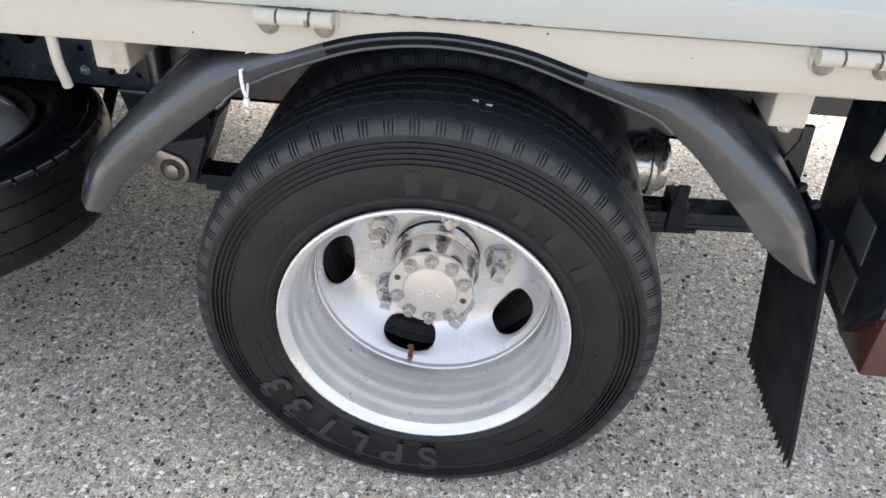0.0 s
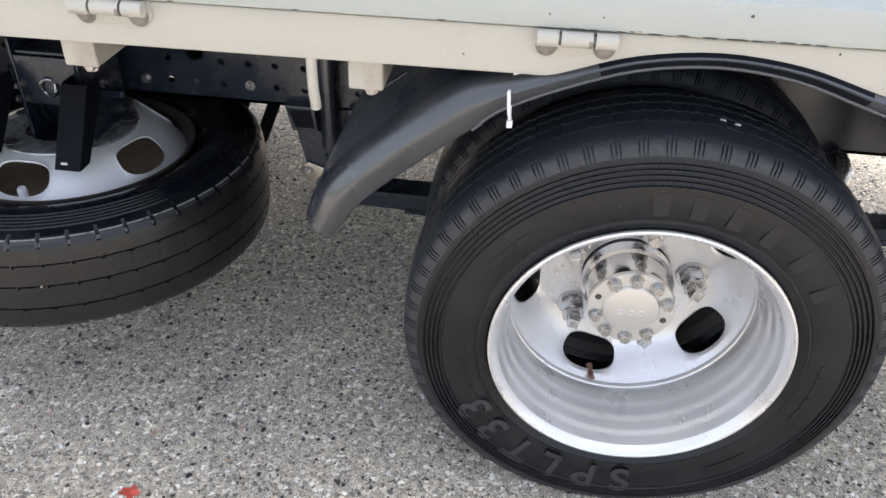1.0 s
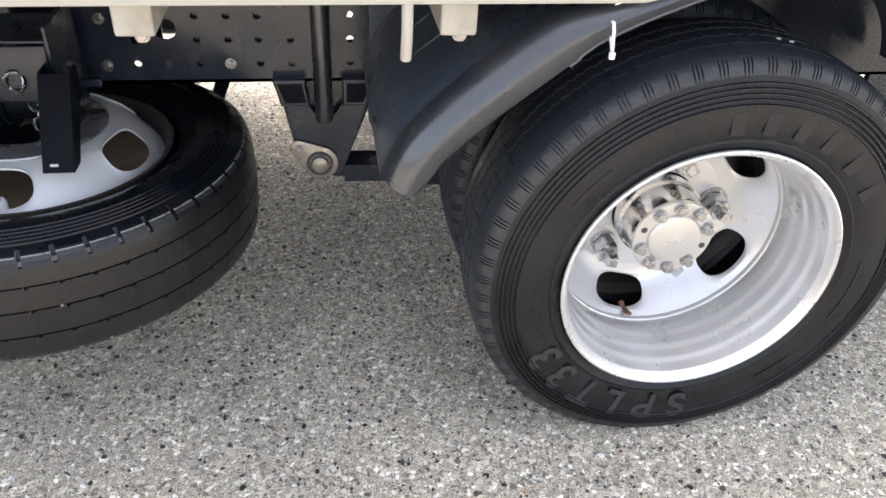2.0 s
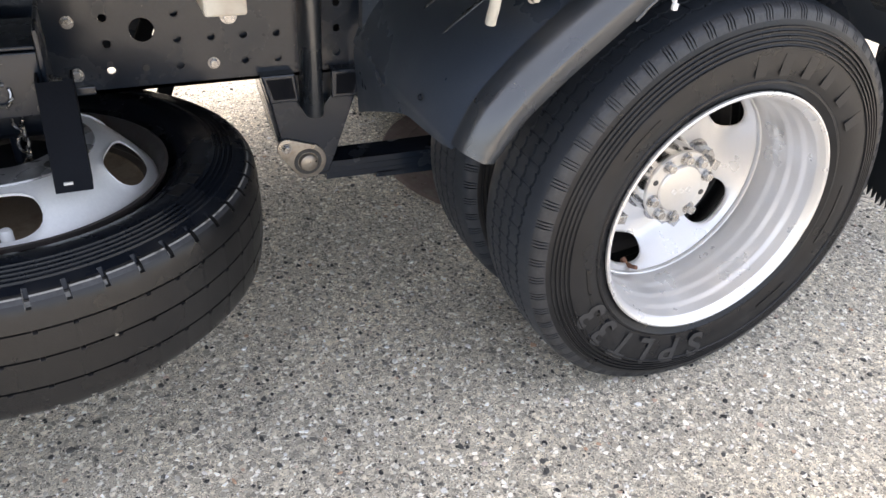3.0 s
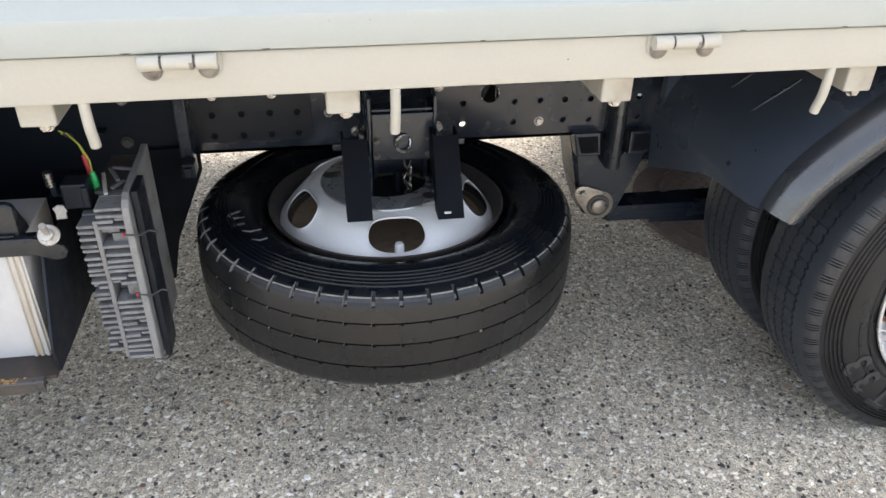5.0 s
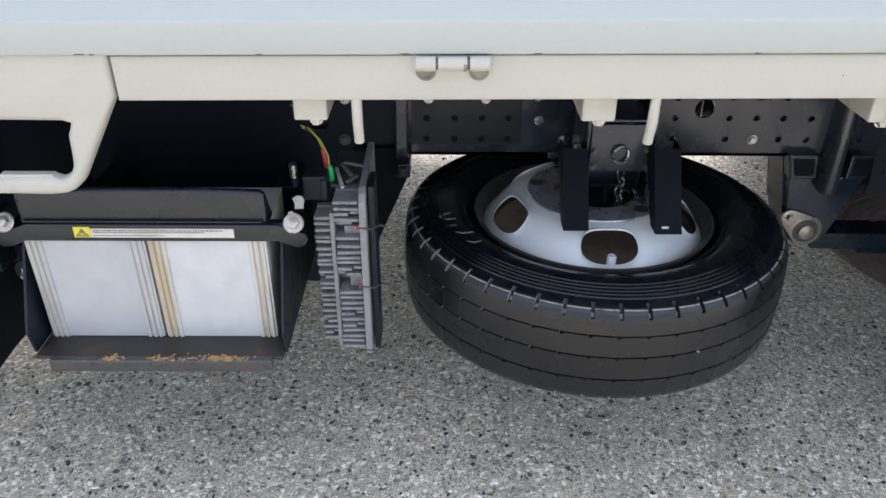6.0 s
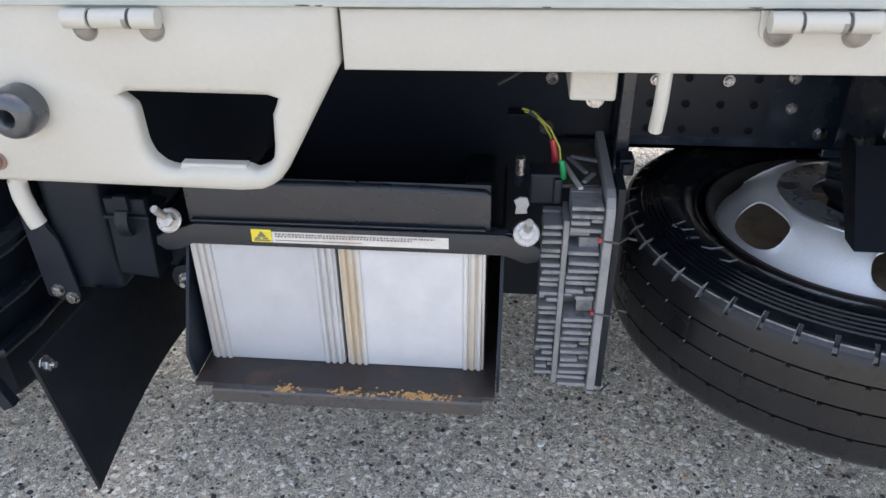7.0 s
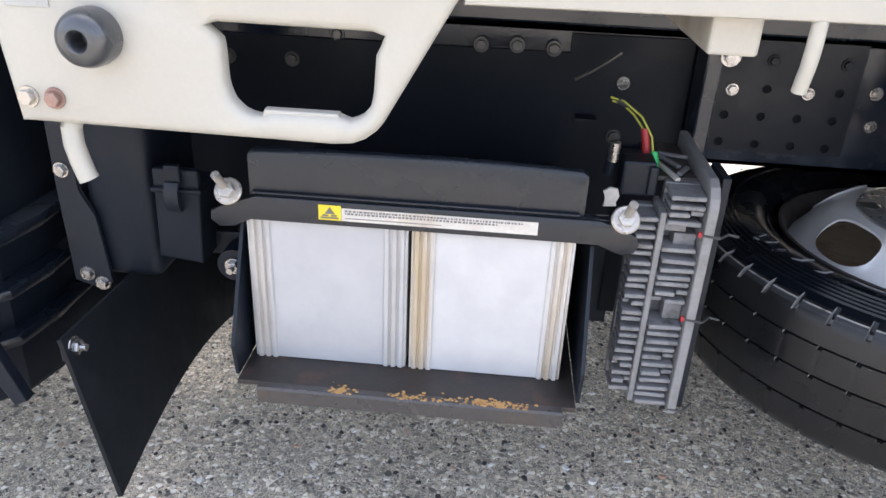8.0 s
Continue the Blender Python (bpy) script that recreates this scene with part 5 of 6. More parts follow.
bolts([(-1.026, 1.128, 0.497), (-1.026, 1.128, 0.525), (-0.938, 1.128, 0.497), (-0.938, 1.128, 0.527)], 0.004, 0.004, carrier, M_STEELDARK)
link = None
for i in range(7):
    m = pose(-0.972 + 0.003 * (i % 2), 1.145, 0.478 - 0.0175 * i, 0, 0, 90 * (i % 2) + 20)
    if link is None:
        bm = bmesh.new()
        loop = [(0.0065 * math.cos(a) , 0, 0.0125 * math.sin(a)) for a in [radians(d) for d in range(0, 361, 24)]]
        rod(bm, loop, 0.0024, 6, caps=False)
        link = part("chain_link", bm, M_BOLT, carrier, "dull steel chain link", smooth=50, at=m)
    else:
        share(link, carrier, m)
bm = bmesh.new()
rod(bm, [(-0.985, 1.188, 0.36), (-0.985, 1.188, 0.58)], 0.008, 12)
rod(bm, [(-0.985, 1.188, 0.386), (-0.985, 1.188, 0.398)], 0.066, 28)
part("lift_plate", bm, M_MATT, carrier, smooth=40)


# ---- battery tray and batteries ----
holder = thing("battery_holder", "black steel battery tray with hold-down bar under the bed", "battery tray")
bm = bmesh.new()
box(bm, -1.912, -1.532, 0.8385, 1.25, 0.297, 0.303, 0.001)
tray = part("tray", bm, M_TRAY, holder, "dark tray with rusty front lip")
bm = bmesh.new()
prism(bm, [(0.828, 0.3035), (0.826, 0.301), (0.826, 0.284), (0.830, 0.284), (0.832, 0.297), (0.838, 0.297), (0.838, 0.3035)], "x", -1.886, -1.547, bev=0.001)
part("lip", bm, M_LIP, holder, "scuffed steel lip with rust crumbs")
for x, s in ((-1.915, -1), (-1.529, 1)):
    bm = bmesh.new()
    prism(bm, [(0.850, 0.302), (0.842, 0.345), (0.905, 0.470), (1.15, 0.470), (1.15, 0.302)], "x", x - 0.002, x + 0.002)
    part("side_plate", bm, M_MATT, holder)
# dark backing plate; its low part is added for the shaded ground behind
bm = bmesh.new()
prism(bm, [(-2.185, 0.17), (-1.440, 0.17), (-1.440, 0.478), (-1.374, 0.478), (-1.374, 0.632), (-1.545, 0.632), (-1.545, 0.605), (-2.185, 0.605)], "y", 1.2535, 1.2585)
part("shade_backing", bm, M_BACK, holder)
for x in (-1.90, -1.57):
    bm = bmesh.new()
    box(bm, x - 0.02, x + 0.02, 1.151, 1.253, 0.38, 0.44, 0.003)
    part("mount", bm, M_MATT, holder)
# hold-down bar with dropped, rounded ends
bm = bmesh.new()
bar = [(-1.958, 0.494), (-1.948, 0.486), (-1.930, 0.488), (-1.912, 0.499), (-1.53, 0.499), (-1.514, 0.490), (-1.503, 0.487), (-1.491, 0.490), (-1.486, 0.500), (-1.491, 0.511), (-1.512, 0.519), (-1.53, 0.5245), (-1.905, 0.5245), (-1.92, 0.519), (-1.945, 0.510), (-1.957, 0.505)]
prism(bm, bar, "y", 0.866, 0.871, bev=0.0015)
box(bm, -1.905, -1.52, 0.871, 0.885, 0.519, 0.5245, 0.001)
BAR = pose(-0.0477, 0.0145, -0.014) @ Matrix.Diagonal((0.967, 1, 1, 1))
hold = part("hold_down_bar", bm, M_PLASTIC2, holder, "black angle bar over the batteries", smooth=30, at=BAR)
for x in (-1.919, -1.503):
    bm = bmesh.new()
    spin(bm, [(0.0, -0.003), (0.0135, -0.003), (0.015, -0.0015), (0.015, 0.0)], 28)
    wsh = part("washer", bm, M_WASHER, holder, "dull zinc washer", smooth=35, at=pose(x, 0.8805, 0.514, -35, 0, 0))
    bm = bmesh.new()
    hexa = [(0.0092 * math.cos(radians(60 * i)), 0.0092 * math.sin(radians(60 * i))) for i in range(6)]
    prism(bm, hexa, "y", -0.011, -0.003, bev=0.001)
    part("nut", bm, M_WASHER, holder, "dull zinc nut", at=pose(x, 0.8805, 0.514, -35, 0, 0))
    bm = bmesh.new()
    rod(bm, [(0, 0.0, 0), (0, -0.030, 0)], 0.0042, 12)
    for k in range(8):
        rod(bm, [(0, -0.012 - 0.0027 * k, 0), (0, -0.0132 - 0.0027 * k, 0)], 0.0047, 12)
    part("stud", bm, M_WASHER, holder, at=pose(x, 0.8805, 0.514, -52, 0, -16 if x < -1.7 else 6))
# cover over the terminals
bm = bmesh.new()
loops = []
for u in [-1, -0.985, -0.96] + [k / 6 - 5 / 6 for k in range(11)] + [0.96, 0.985, 1]:
    top = 0.0035 * (1 - u * u) - 0.005 * (max(0.0, abs(u) - 0.96) / 0.04) ** 2
    loops.append([bm.verts.new((-1.7215 + 0.1775 * u, y, z + (top if z > 0.54 else 0.0))) for y, z in ((0.890, 0.503), (0.890, 0.5545), (0.8915, 0.558), (0.895, 0.560), (0.899, 0.559), (0.930, 0.503))])
for a, b in zip(loops, loops[1:]):
    for k in range(6):
        bm.faces.new((a[k], a[(k + 1) % 6], b[(k + 1) % 6], b[k]))
bm.faces.new(loops[0])
bm.faces.new(loops[-1][::-1])
part("terminal_cover", bm, M_PLASTIC2, holder, "black moulded terminal cover", smooth=40)
bm = bmesh.new()
box(bm, -1.895, -1.549, 0.8835, 0.893, 0.5115, 0.5145, 0.001)
part("cover_edge", bm, M_PLASTIC2, holder)
# printed warning strip
bm = bmesh.new()
box(bm, -1.8355, -1.8105, 0.8652, 0.8662, 0.5035, 0.5205)
part("warning_mark", bm, M_YELLOW, holder, "yellow warning field", at=BAR)
bm = bmesh.new()
box(bm, -1.8100, -1.596, 0.8652, 0.8662, 0.5035, 0.5180)
strip = part("warning_strip", bm, M_LABEL, holder, "white printed strip with brown stain", at=BAR)
bm = bmesh.new()
rng = random.Random(5)
for row, z in ((0, 0.5152), (1, 0.5122)):
    x = -1.806
    while x < (-1.612 if row == 0 else -1.64):
        w = rng.uniform(0.0012, 0.0034)
        box(bm, x, x + w, 0.8646, 0.8653, z - 0.0009, z + 0.0009)
        x += w + rng.uniform(0.0008, 0.0018)
box(bm, -1.806, -1.70, 0.8646, 0.8653, 0.5066, 0.5072)
part("print", bm, M_PRINT, holder, at=BAR)
bm = bmesh.new()
prism(bm, [(-1.8285, 0.5110), (-1.8175, 0.5110), (-1.8230, 0.5185)], "y", 0.8644, 0.8653)
box(bm, -1.833, -1.813, 0.8644, 0.8653, 0.5055, 0.5070)
box(bm, -1.831, -1.8245, 0.8644, 0.8653, 0.5082, 0.5098)
box(bm, -1.8215, -1.815, 0.8644, 0.8653, 0.5082, 0.5098)
part("print", bm, M_PRINT, holder, at=BAR)
# rust flakes along the front lip
rng = random.Random(11)
for cx, cnt, spread in ((-1.794, 60, 0.006), (-1.708, 60, 0.016), (-1.6235, 170, 0.017)):
    bm = bmesh.new()
    for _ in range(cnt):
        x, y = cx + rng.gauss(0, spread), 0.8325 + rng.gauss(0.001, 0.004)
        r = rng.uniform(0.0006, 0.0021)
        bmesh.ops.create_icosphere(bm, subdivisions=1, radius=r, matrix=Matrix.Translation((x, max(y, 0.8285), 0.3037)) @ Matrix.Diagonal((1.3, 1.0, 0.45, 1)))
    part("rust_patch", bm, M_FLAKE, holder, "ochre rust crumbs")


def battery(x0, x1, age):
    """A truck battery: a case with three ribs at each end of its face, and a lid."""
    w, h, d = x1 - x0, 0.194, 0.14
    b = thing("battery", "white plastic truck battery with brown stains" if age > 0.5 else "clean milky white plastic truck battery", "battery", "batteries in the tray", at=((x0 + x1) / 2, 0.889 + d / 2, 0.304))
    bm = bmesh.new()
    e = w / 2
    prof = [(-e, -d / 2)]
    for k in range(3):
        c = -e + 0.006 + 0.0085 * k
        prof += [(c - 0.0035, -d / 2), (c - 0.002, -d / 2 - 0.003), (c + 0.002, -d / 2 - 0.003), (c + 0.0035, -d / 2)]
    for k in range(3):
        c = e - 0.006 - 0.0085 * (2 - k)
        prof += [(c - 0.0035, -d / 2), (c - 0.002, -d / 2 - 0.003), (c + 0.002, -d / 2 - 0.003), (c + 0.0035, -d / 2)]
    prof += [(e, -d / 2), (e, d / 2), (-e, d / 2)]
    clean = []
    for p in prof:
        if not clean or (abs(p[0] - clean[-1][0]) + abs(p[1] - clean[-1][1])) > 1e-4:
            clean.append(p)
    prism(bm, clean, "z", 0.0, 0.1885)
    c = part("case", bm, M_BATTERY, b)
    c["age"] = age
    bm = bmesh.new()
    box(bm, -e - 0.001, e + 0.001, -d / 2 - 0.001, d / 2 + 0.001, 0.189, h, 0.002)
    part("lid", bm, M_BATTERY, b)["age"] = age * 0.5
    return b


battery(-1.9045, -1.7275, 0.25)
battery(-1.7235, -1.5485, 0.8)

# wire, bolts and a clip on the rail behind the batteries
bm = bmesh.new()
rod(bm, [(-1.545, 1.15, 0.592), (-1.525, 1.15, 0.604), (-1.505, 1.15, 0.618), (-1.490, 1.15, 0.630)], 0.0025, 8)
part("stay_wire", bm, M_STEELDARK, holder, smooth=40)
bm = bmesh.new()
box(bm, -1.530, -1.500, 1.225, 1.253, 0.515, 0.519, 0.001)
part("rear_clip", bm, M_MATT, holder)

# ---- finned grey unit beside the tray ----
sink = thing("finned_unit", "weathered grey plastic finned unit with cable ties", "electrical unit", at=(0, 0, 0))
bm = bmesh.new()
prism(bm, [(0.912, 0.252), (0.912, 0.518), (0.915, 0.530), (0.923, 0.540), (0.936, 0.546), (1.100, 0.548), (1.100, 0.252)], "x", -1.4125, -1.4015, bev=0.002)
part("end_plate", bm, M_GREYPL, sink)
bm = bmesh.new()
box(bm, -1.399, -1.390, 0.93, 0.985, 0.249, 0.548, 0.001)
part("black_plate", bm, M_MATT, sink)
bm = bmesh.new()
box(bm, -1.4585, -1.4515, 0.924, 0.975, 0.257, 0.507, 0.0015)
part("divider", bm, M_GREYPL, sink)
bm = bmesh.new()
box(bm, -1.451, -1.4130, 0.958, 0.970, 0.252, 0.530, 0.001)
box(bm, -1.482, -1.459, 0.962, 0.975, 0.268, 0.500, 0.001)
part("back_wall", bm, M_FIN, sink)
# plain fields between the fins, where the ties are clipped on
for x0, x1, z0, z1 in ((-1.451, -1.426, 0.482, 0.497), (-1.438, -1.4135, 0.465, 0.480), (-1.434, -1.4135, 0.371, 0.396)):
    bm = bmesh.new()
    box(bm, x0, x1, 0.934, 0.957, z0, z1, 0.001)
    part("field", bm, M_FIN, sink)


def fin_row(x_mid, y_mid, z0, count, pitch, half, skip, seed):
    """A column of comb teeth: long, short and cleft ones, each a little out of line."""
    chance = random.Random(seed)
    first = {}
    for i in range(count):
        z = z0 + pitch * i
        if i in skip:
            continue
        kind = chance.choice(("long", "long", "long", "long", "long", "short", "cleft"))
        at = pose(x_mid + chance.uniform(-0.0015, 0.0015), y_mid + chance.uniform(-0.002, 0.002), z + chance.uniform(-0.0012, 0.0012), chance.uniform(-4, 4), chance.uniform(-1.5, 1.5), 0)
        if kind in first:
            share(first[kind], sink, at)
            continue
        bm = bmesh.new()
        if kind == "long":
            box(bm, -half, half, -0.017, 0.020, -0.0026, 0.0026, 0.001, 1)
        elif kind == "short":
            box(bm, -half * 0.25, half, -0.017, 0.020, -0.0026, 0.0026, 0.001, 1)
            box(bm, -half, -half * 0.35, -0.009, 0.020, -0.0024, 0.0024, 0.001, 1)
        else:
            box(bm, -half, half * 0.2, -0.017, 0.020, -0.0026, 0.0026, 0.001, 1)
            box(bm, half * 0.28, half, -0.013, 0.020, -0.0012, 0.0040, 0.001, 1)
        first[kind] = part("fin", bm, M_FIN, sink, at=at)


fin_row(-1.4322, 0.936, 0.260, 26, 0.0107, 0.0186, (11, 12, 20, 21), 3)
fin_row(-1.4700, 0.944, 0.272, 22, 0.0107, 0.0118, (), 8)
# open top with its side wall and loose scraps inside
bm = bmesh.new()
box(bm, -1.460, -1.4135, 0.972, 1.10, 0.526, 0.531, 0.001)
part("top_floor", bm, M_RIMDARK, sink)
for x, y, turn, ln in ((-1.448, 0.99, 14, 0.036), (-1.440, 1.02, 24, 0.024), (-1.428, 0.985, -30, 0.014), (-1.430, 1.04, 70, 0.018)):
    bm = bmesh.new()
    box(bm, -0.003, 0.003, -ln, ln, -0.002, 0.002, 0.0008, 1)
    part("scrap", bm, M_LABEL if ln > 0.03 else M_GREYPL, sink, at=pose(x, y, 0.5345, 0, 0, turn))
bm = bmesh.new()
box(bm, -1.500, -1.464, 0.955, 0.99, 0.512, 0.552, 0.003)
box(bm, -1.472, -1.462, 0.950, 0.956, 0.515, 0.548, 0.002)
part("socket", bm, M_MATT, sink)
for z, x in ((0.489, -1.416), (0.384, -1.416)):
    bm = bmesh.new()
    box(bm, x - 0.0022, x + 0.0018, 0.911, 0.916, z - 0.003, z + 0.003, 0.0012)
    part("red_clip", bm, M_RED, sink)
    bm = bmesh.new()
    rod(bm, [(x, 0.913, z), (-1.395, 0.911, z - 0.002), (-1.383, 0.926, z - 0.003), (-1.372, 0.922, z - 0.003)], 0.0016, 6)
    part("cable_tie", bm, M_INK, sink)
bm = bmesh.new()
rod(bm, [(-1.412, 0.913, 0.258), (-1.395, 0.911, 0.257), (-1.380, 0.93, 0.257)], 0.0016, 6)
part("cable_tie", bm, M_INK, sink)
# coloured wires above it
bm = bmesh.new()
rod(bm, [(-1.511, 1.046, 0.598), (-1.497, 1.036, 0.597), (-1.477, 1.016, 0.585), (-1.465, 1.003, 0.566), (-1.462, 0.993, 0.546)], 0.0013, 8)
rod(bm, [(-1.509, 1.046, 0.594), (-1.497, 1.043, 0.592), (-1.484, 1.031, 0.583), (-1.472, 1.011, 0.569)], 0.0013, 8)
wires = part("yellow_wire", bm, M_WIRE, sink, smooth=50)
bm = bmesh.new()
rod(bm, [(-1.473, 1.011, 0.573), (-1.470, 1.007, 0.559), (-1.468, 1.005, 0.539)], 0.0046, 10)
part("red_sleeve", bm, M_RED, sink, "red wire sleeve", smooth=50)
bm = bmesh.new()
rod(bm, [(-1.462, 0.993, 0.553), (-1.461, 0.991, 0.543), (-1.460, 0.989, 0.531), (-1.460, 0.988, 0.523)], [0.0035, 0.0055, 0.0052, 0.002], 10)
part("green_connector", bm, M_GREEN, sink, "green wire connector", smooth=50)
bm = bmesh.new()
rod(bm, [(-1.502, 1.041, 0.596), (-1.492, 1.034, 0.593)], 0.0036, 10)
part("black_sleeve", bm, M_INK, sink, smooth=50)
# small plastic clip and hose stub beside the tray
stub = thing("hose_clip", "pale torn plastic clip on a black hose stub", "clip")
bm = bmesh.new()
prism(bm, [(-1.516, 0.496), (-1.501, 0.497), (-1.503, 0.503), (-1.499, 0.509), (-1.502, 0.518), (-1.511, 0.519), (-1.518, 0.514), (-1.514, 0.506)], "y", 0.957, 0.961, bev=0.0008)
part("torn_clip", bm, M_LABEL, stub)
bm = bmesh.new()
rod(bm, [(-1.513, 0.975, 0.53), (-1.512, 0.965, 0.552)], 0.006, 10)
part("hose", bm, M_MATT, stub, smooth=40)
bm = bmesh.new()
rod(bm, [(-1.512, 0.960, 0.550), (-1.512, 0.958, 0.572)], 0.006, 10)
part("fitting", bm, M_BOLT, stub, smooth=40)


# ---- small boxes ahead of the tray ----
can = thing("black_canister", "black rounded steel canister bolted to a bracket", "canister", at=(0.021, 0, -0.004))
bm = bmesh.new()
box(bm, -2.128, -2.046, 0.925, 1.06, 0.378, 0.64, 0.014, 3)
part("body", bm, M_BACK, can, smooth=40)
bm = bmesh.new()
prism(bm, [(-2.150, 0.375), (-2.120, 0.365), (-2.104, 0.375), (-2.112, 0.46), (-2.128, 0.49), (-2.132, 0.60), (-2.152, 0.60), (-2.152, 0.49)], "y", 0.915, 0.921, bev=0.001)
part("bracket", bm, M_MATT, can)
bolts([(-2.142, 0.915, 0.515), (-2.133, 0.915, 0.385), (-2.116, 0.915, 0.374)], 0.0062, 0.005, can)
relay = thing("relay_box", "black plastic relay box with clip", "relay box", at=(0.0115, 0.004, -0.005))
bm = bmesh.new()
prism(bm, [(-2.031, 0.506), (-2.034, 0.414), (-1.983, 0.408), (-1.978, 0.506)], "y", 0.915, 0.965, bev=0.003)
part("body", bm, M_BACK, relay)
bm = bmesh.new()
box(bm, -2.034, -1.975, 0.911, 0.968, 0.496, 0.502, 0.002)
box(bm, -2.031, -1.978, 0.914, 0.926, 0.502, 0.524, 0.003)
box(bm, -2.014, -1.996, 0.907, 0.916, 0.508, 0.531, 0.002)
part("lid", bm, M_BACK, relay)
bm = bmesh.new()
prism(bm, [(0.910, 0.514), (0.904, 0.512), (0.899, 0.502), (0.899, 0.488), (0.904, 0.478), (0.912, 0.476), (0.912, 0.479), (0.906, 0.481), (0.9025, 0.489), (0.9025, 0.501), (0.906, 0.509), (0.910, 0.511)], "x", -2.013, -1.997, bev=0.0006)
part("clip", bm, M_MATT, relay, smooth=40)
bm = bmesh.new()
box(bm, -2.022, -1.992, 0.966, 0.972, 0.42, 0.50, 0.001)
box(bm, -1.991, -1.945, 0.960, 0.966, 0.40, 0.43, 0.001)
rod(bm, [(-1.950, 0.925, 0.404), (-1.950, 0.972, 0.404)], 0.020, 20)
part("bracket", bm, M_MATT, relay)
bolts([(-1.950, 0.924, 0.404)], 0.007, 0.006, relay, stud=0.008)


# ---- mud flaps ----
def sheet(spots, name, thing_, material, n=10, m=12, th=0.005, wave=0.004, fray=None, bow=0.0):
    """A hanging rubber sheet between four corners (top outer, top inner, bottom inner, bottom outer)."""
    a, b, c, d = [Vector(p) for p in spots]
    bm = bmesh.new()
    grids = []
    nrm = ((b - a).cross(d - a)).normalized()
    for off in (-th / 2, th / 2):
        g = []
        for j in range(m + 1):
            v = j / m
            row = []
            for i in range(n + 1):
                u = i / n
                p = (a * (1 - u) + b * u) * (1 - v) + (d * (1 - u) + c * u) * v
                if fray and j == m:
                    p.z += fray[i % len(fray)]
                p.z += bow * math.sin(math.pi * u) * v * v
                p += nrm * (off + wave * math.sin(3.1 * u + 1.2) * v)
                row.append(bm.verts.new(p))
            g.append(row)
        grids.append(g)
    f, k = grids
    for j in range(m):
        for i in range(n):
            bm.faces.new((f[j][i], f[j][i + 1], f[j + 1][i + 1], f[j + 1][i]))
            bm.faces.new((k[j][i], k[j + 1][i], k[j + 1][i + 1], k[j][i + 1]))
    edge = [(j, 0) for j in range(m + 1)], [(j, n) for j in range(m + 1)], [(0, i) for i in range(n + 1)], [(m, i) for i in range(n + 1)]
    for e in edge:
        for p, q in zip(e, e[1:]):
            bm.faces.new((f[p[0]][p[1]], f[q[0]][q[1]], k[q[0]][q[1]], k[p[0]][p[1]]))
    return part(name, bm, material, thing_, smooth=30)


front_flap = thing("mud_flap", "black rubber mud flap with one bolt, hanging behind the front wheel", "mud flap")
sheet([(-2.064, 0.766, 0.387), (-2.057, 1.250, 0.372), (-2.050, 1.250, 0.150), (-2.012, 0.742, 0.208)], "sheet", front_flap, M_FLAP, n=16, bow=0.035)
bm = bmesh.new()
box(bm, -2.075, -2.069, 0.78, 1.25, 0.350, 0.372, 0.001)
box(bm, -2.088, -2.076, 1.0, 1.06, 0.34, 0.62, 0.001)
part("clamp_strip", bm, M_MATT, front_flap)
bolts([(-2.060, 0.780, 0.371)], 0.0075, 0.007, front_flap, turn=90, stud=0.006)
rear_flap = thing("mud_flap", "black rubber mud flap with torn jagged edge behind rear wheels", "mud flap")
rng = random.Random(21)
teeth = []
for i in range(17):
    teeth += [-0.012 - rng.uniform(0, 0.006), 0.008 + rng.uniform(0, 0.004)]
sheet([(0.492, 0.790, 0.567), (0.494, 1.000, 0.563), (0.518, 0.955, 0.232), (0.555, 0.765, 0.196)], "sheet", rear_flap, M_FLAP, n=34, m=14, fray=teeth, wave=0.006)
bolts([(0.503, 0.82, 0.52)], 0.006, 0.005, rear_flap, turn=90)


# ---- lattice guard with lamp at the rear ----
guard2 = thing("rear_guard", "black lattice guard plate with red-brown lamp", "guard", at=(-0.027, 0, 0.026))
bm = bmesh.new()
prism(bm, [(1.096, 0.735), (1.096, 0.573), (1.076, 0.401), (0.970, 0.345), (0.871, 0.337), (0.800, 0.420), (0.800, 0.735)], "x", 0.624, 0.630, bev=0.001)
part("plate", bm, M_BLACK, guard2)
for pts in ([(0.965, 0.447), (0.968, 0.506), (0.898, 0.502), (0.892, 0.439)], [(0.955, 0.371), (0.960, 0.429), (0.889, 0.422), (0.883, 0.359)]):
    bm = bmesh.new()
    prism(bm, pts, "x", 0.6215, 0.6245, bev=0.0008)
    part("lattice_pane", bm, M_GREYPANEL, guard2)
bm = bmesh.new()
box(bm, 0.631, 0.72, 0.80, 0.905, 0.318, 0.43, 0.006)
part("lamp", bm, M_LAMP, guard2, "red-brown lamp lens", smooth=40)
bm = bmesh.new()
rod(bm, [(0.626, 0.860, 0.352), (0.626, 0.802, 0.45)], 0.006, 8)
part("edge_bar", bm, M_MATT, guard2)
bm = bmesh.new()
box(bm, 0.626, 0.64, 0.80, 1.07, 0.705, 0.735, 0.002)
part("edge_bar", bm, M_MATT, guard2)


# ---- black ribbed splash guard at the front wheel ----
ribbed = thing("splash_guard", "black ribbed plastic splash guard of the front wheel", "splash guard", at=(0.026, 0.001, 0.002))
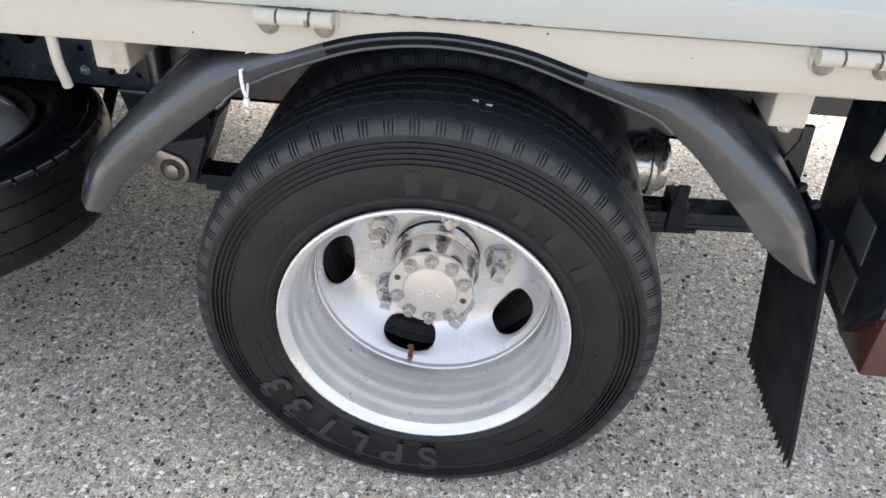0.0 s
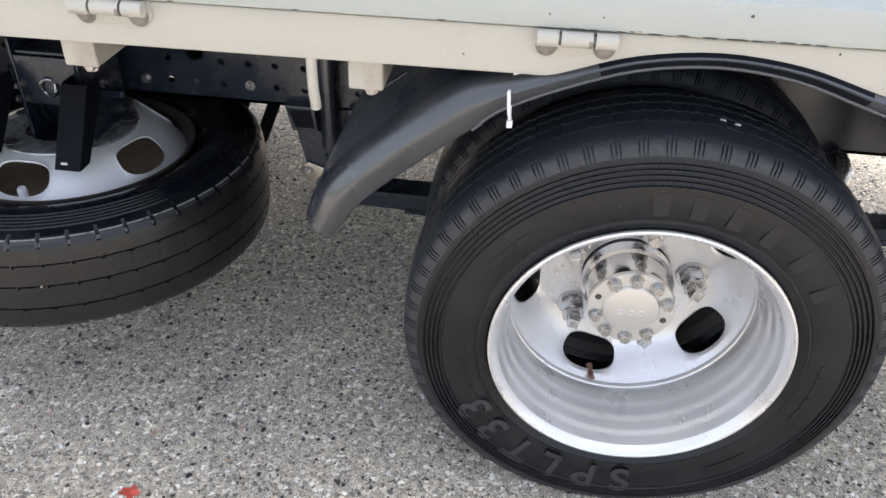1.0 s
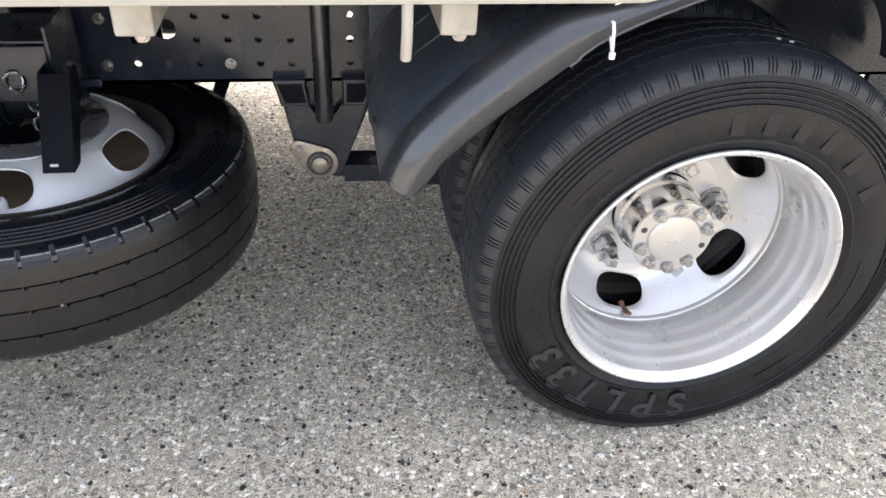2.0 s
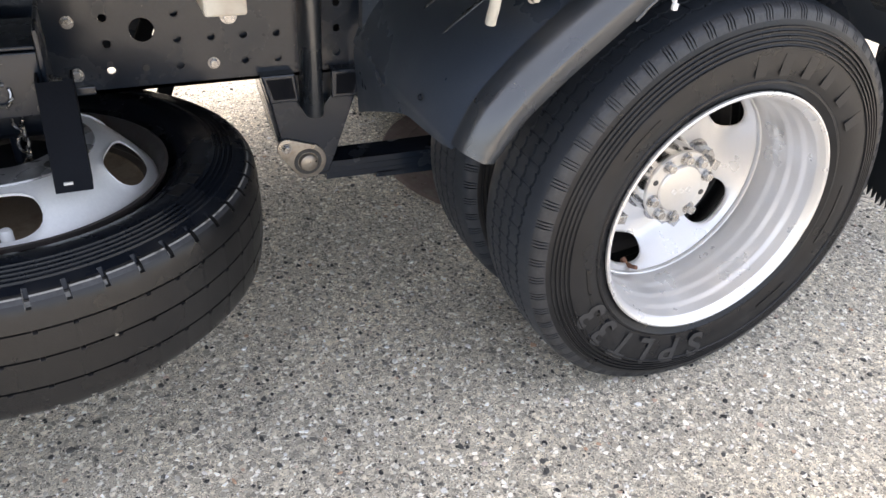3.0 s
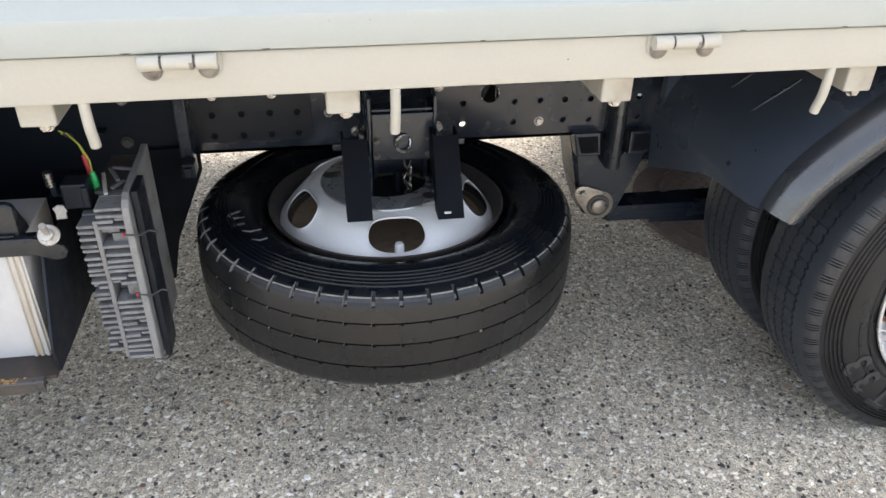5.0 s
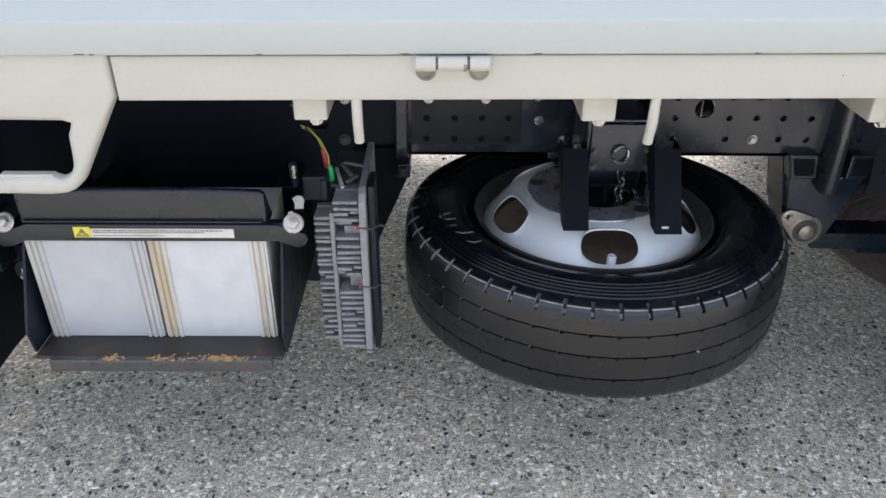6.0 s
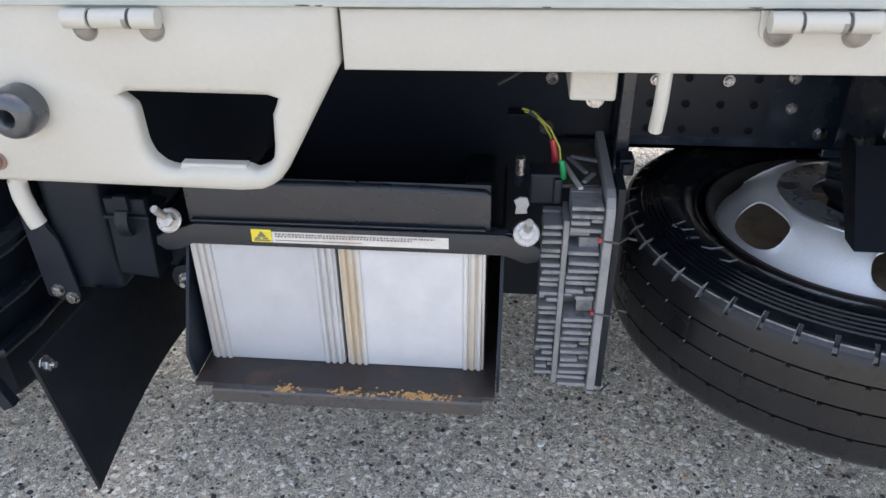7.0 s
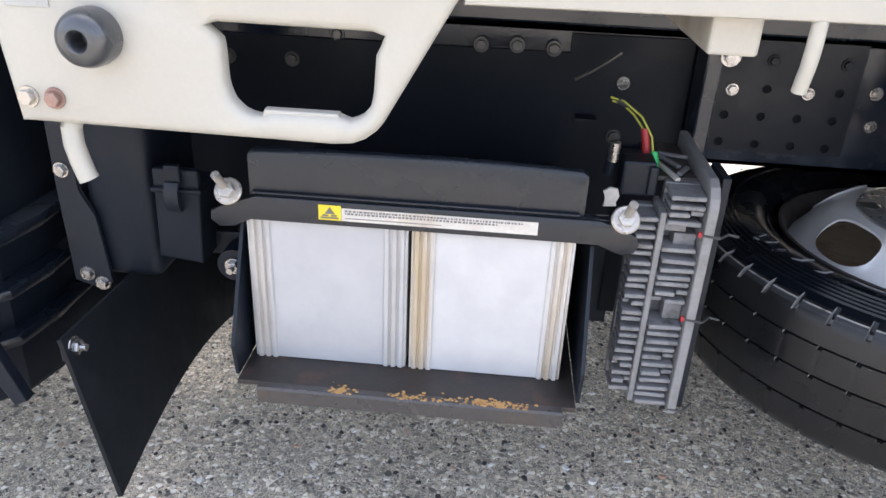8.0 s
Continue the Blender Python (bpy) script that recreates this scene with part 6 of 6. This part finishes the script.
for z0, z1, gx, gy in ((0.235, 0.315, 0.0, 0.0), (0.318, 0.375, 0.006, 0.006), (0.378, 0.44, 0.012, 0.012), (0.443, 0.80, 0.018, 0.02)):
    bm = bmesh.new()
    prism(bm, [(-2.60, 0.83 + gy), (-2.235 - gx, 0.83 + gy), (-2.205 - gx, 0.862 + gy), (-2.198 - gx, 0.92 + gy), (-2.190 - gx, 1.25), (-2.60, 1.25)], "z", z0, z1, bev=0.010)
    part("shell", bm, M_BACK, ribbed, smooth=30)
for z in (0.3165, 0.3765, 0.4415):
    bm = bmesh.new()
    prism(bm, [(-2.60, 0.820), (-2.229, 0.820), (-2.196, 0.854), (-2.188, 0.92), (-2.186, 1.0), (-2.30, 1.0), (-2.60, 0.95)], "z", z - 0.007, z + 0.007, bev=0.005)
    part("rib", bm, M_PLASTIC2, ribbed, smooth=30)
bm = bmesh.new()
prism(bm, [(-2.235, 0.36), (-2.207, 0.36), (-2.172, 0.268), (-2.188, 0.260)], "y", 0.806, 0.822, bev=0.002)
part("edge_strip", bm, M_MATT, ribbed)

# cab, plain, which closes the front
bm = bmesh.new()
box(bm, -3.75, -2.62, RAIL_Y + 0.06, 2 * MID_Y - RAIL_Y - 0.06, 0.42, 2.05, 0.09, 4)
box(bm, -2.70, -2.25, RAIL_Y + 0.10, 2 * MID_Y - RAIL_Y - 0.10, 0.84, 2.03, 0.06, 4)
part("cab", bm, M_GATE, truck, "white cab body", smooth=40)

# ---- on the ground ----
lid = thing("manhole_cover", "round rusty cast iron manhole cover set in the asphalt", "manhole cover", at=(0.140, 1.70, 0.0))
bm = bmesh.new()
spin(bm, [(0.0, 0.006), (0.300, 0.006), (0.300, 0.003), (0.306, 0.003), (0.306, 0.0075), (0.368, 0.0075), (0.374, 0.002), (0.374, 0.0)], 72, axis="z")
part("cover", bm, M_MANHOLE, lid, smooth=30)
stud = None
for r, cnt in ((0.287, 60), (0.262, 54), (0.235, 48), (0.205, 42), (0.175, 36), (0.145, 28), (0.338, 48)):
    for i in range(cnt):
        a = 2 * math.pi * (i + 0.5 * (r > 0.2)) / cnt
        m = pose(r * math.cos(a), r * math.sin(a), 0.006 + (0.0015 if r > 0.3 else 0), 0, 0, math.degrees(a))
        if stud is None:
            bm = bmesh.new()
            box(bm, -0.006, 0.006, -0.006, 0.006, 0.0, 0.004, 0.0015, 1)
            stud = part("raised_stud", bm, M_MANHOLE, lid, at=m)
        else:
            share(stud, lid, m)

leaf_thing = thing("fallen_leaf", "small red fallen leaf on the asphalt", "leaf", at=(-0.778, 0.710, 0.002))
bm = bmesh.new()
lp = [(0.016 * math.cos(a) * (1 + 0.25 * math.cos(5 * a)), 0.011 * math.sin(a) * (1 + 0.25 * math.cos(5 * a)), 0.002 + 0.003 * math.sin(2 * a)) for a in [radians(d) for d in range(0, 360, 20)]]
cv = bm.verts.new((0, 0, 0.001))
vs = [bm.verts.new(p) for p in lp]
for i in range(len(vs)):
    bm.faces.new((cv, vs[i], vs[(i + 1) % len(vs)]))
part("blade", bm, M_LEAF, leaf_thing)


# aggregate that stands proud of the binder
def loose_stones(count, seed):
    r = np.random.default_rng(seed)
    x, y = r.uniform(-2.7, 1.3, count), r.uniform(0.35, 2.6, count)
    keep = (x - 0.140) ** 2 + (y - 1.70) ** 2 > 0.385 ** 2
    x, y = x[keep], y[keep]
    n = len(x)
    size = np.clip(r.lognormal(math.log(0.0027), 0.45, n), 0.0013, 0.0075)
    k = 7
    ang = np.arange(k) / k * 2 * math.pi
    rad = size[:, None] * r.uniform(0.72, 1.22, (n, k))
    stretch, turn = r.uniform(0.38, 1.0, n), r.uniform(0, math.pi, n)
    lx, ly = rad * np.cos(ang), rad * np.sin(ang) * stretch[:, None]
    wx = x[:, None] + lx * np.cos(turn)[:, None] - ly * np.sin(turn)[:, None]
    wy = y[:, None] + lx * np.sin(turn)[:, None] + ly * np.cos(turn)[:, None]
    hgt = size * r.uniform(0.08, 0.46, n)
    base = np.stack([wx, wy, np.full((n, k), -0.0006)], -1)
    ins = 0.72
    tx, ty = x[:, None] + (wx - x[:, None]) * ins, y[:, None] + (wy - y[:, None]) * ins
    tilt = r.uniform(-0.16, 0.16, (n, 2))
    tz = hgt[:, None] + (tx - x[:, None]) * tilt[:, :1] + (ty - y[:, None]) * tilt[:, 1:]
    topv = np.stack([tx, ty, tz], -1)
    verts = np.concatenate([base, topv], 1).reshape(-1, 3)
    faces = []
    for s in range(n):
        o = s * 2 * k
        faces.append(tuple(range(o + k, o + 2 * k)))
        faces += [(o + i, o + (i + 1) % k, o + k + (i + 1) % k, o + k + i) for i in range(k)]
    me = bpy.data.meshes.new("aggregate")
    me.from_pydata(verts.tolist(), [], faces)
    me.materials.append(M_STONE)
    ob = new("aggregate", me)
    tagged(ob, "small grey, black and tan aggregate stones in the asphalt", "stones", kind="stuff")


loose_stones(56000, 4)
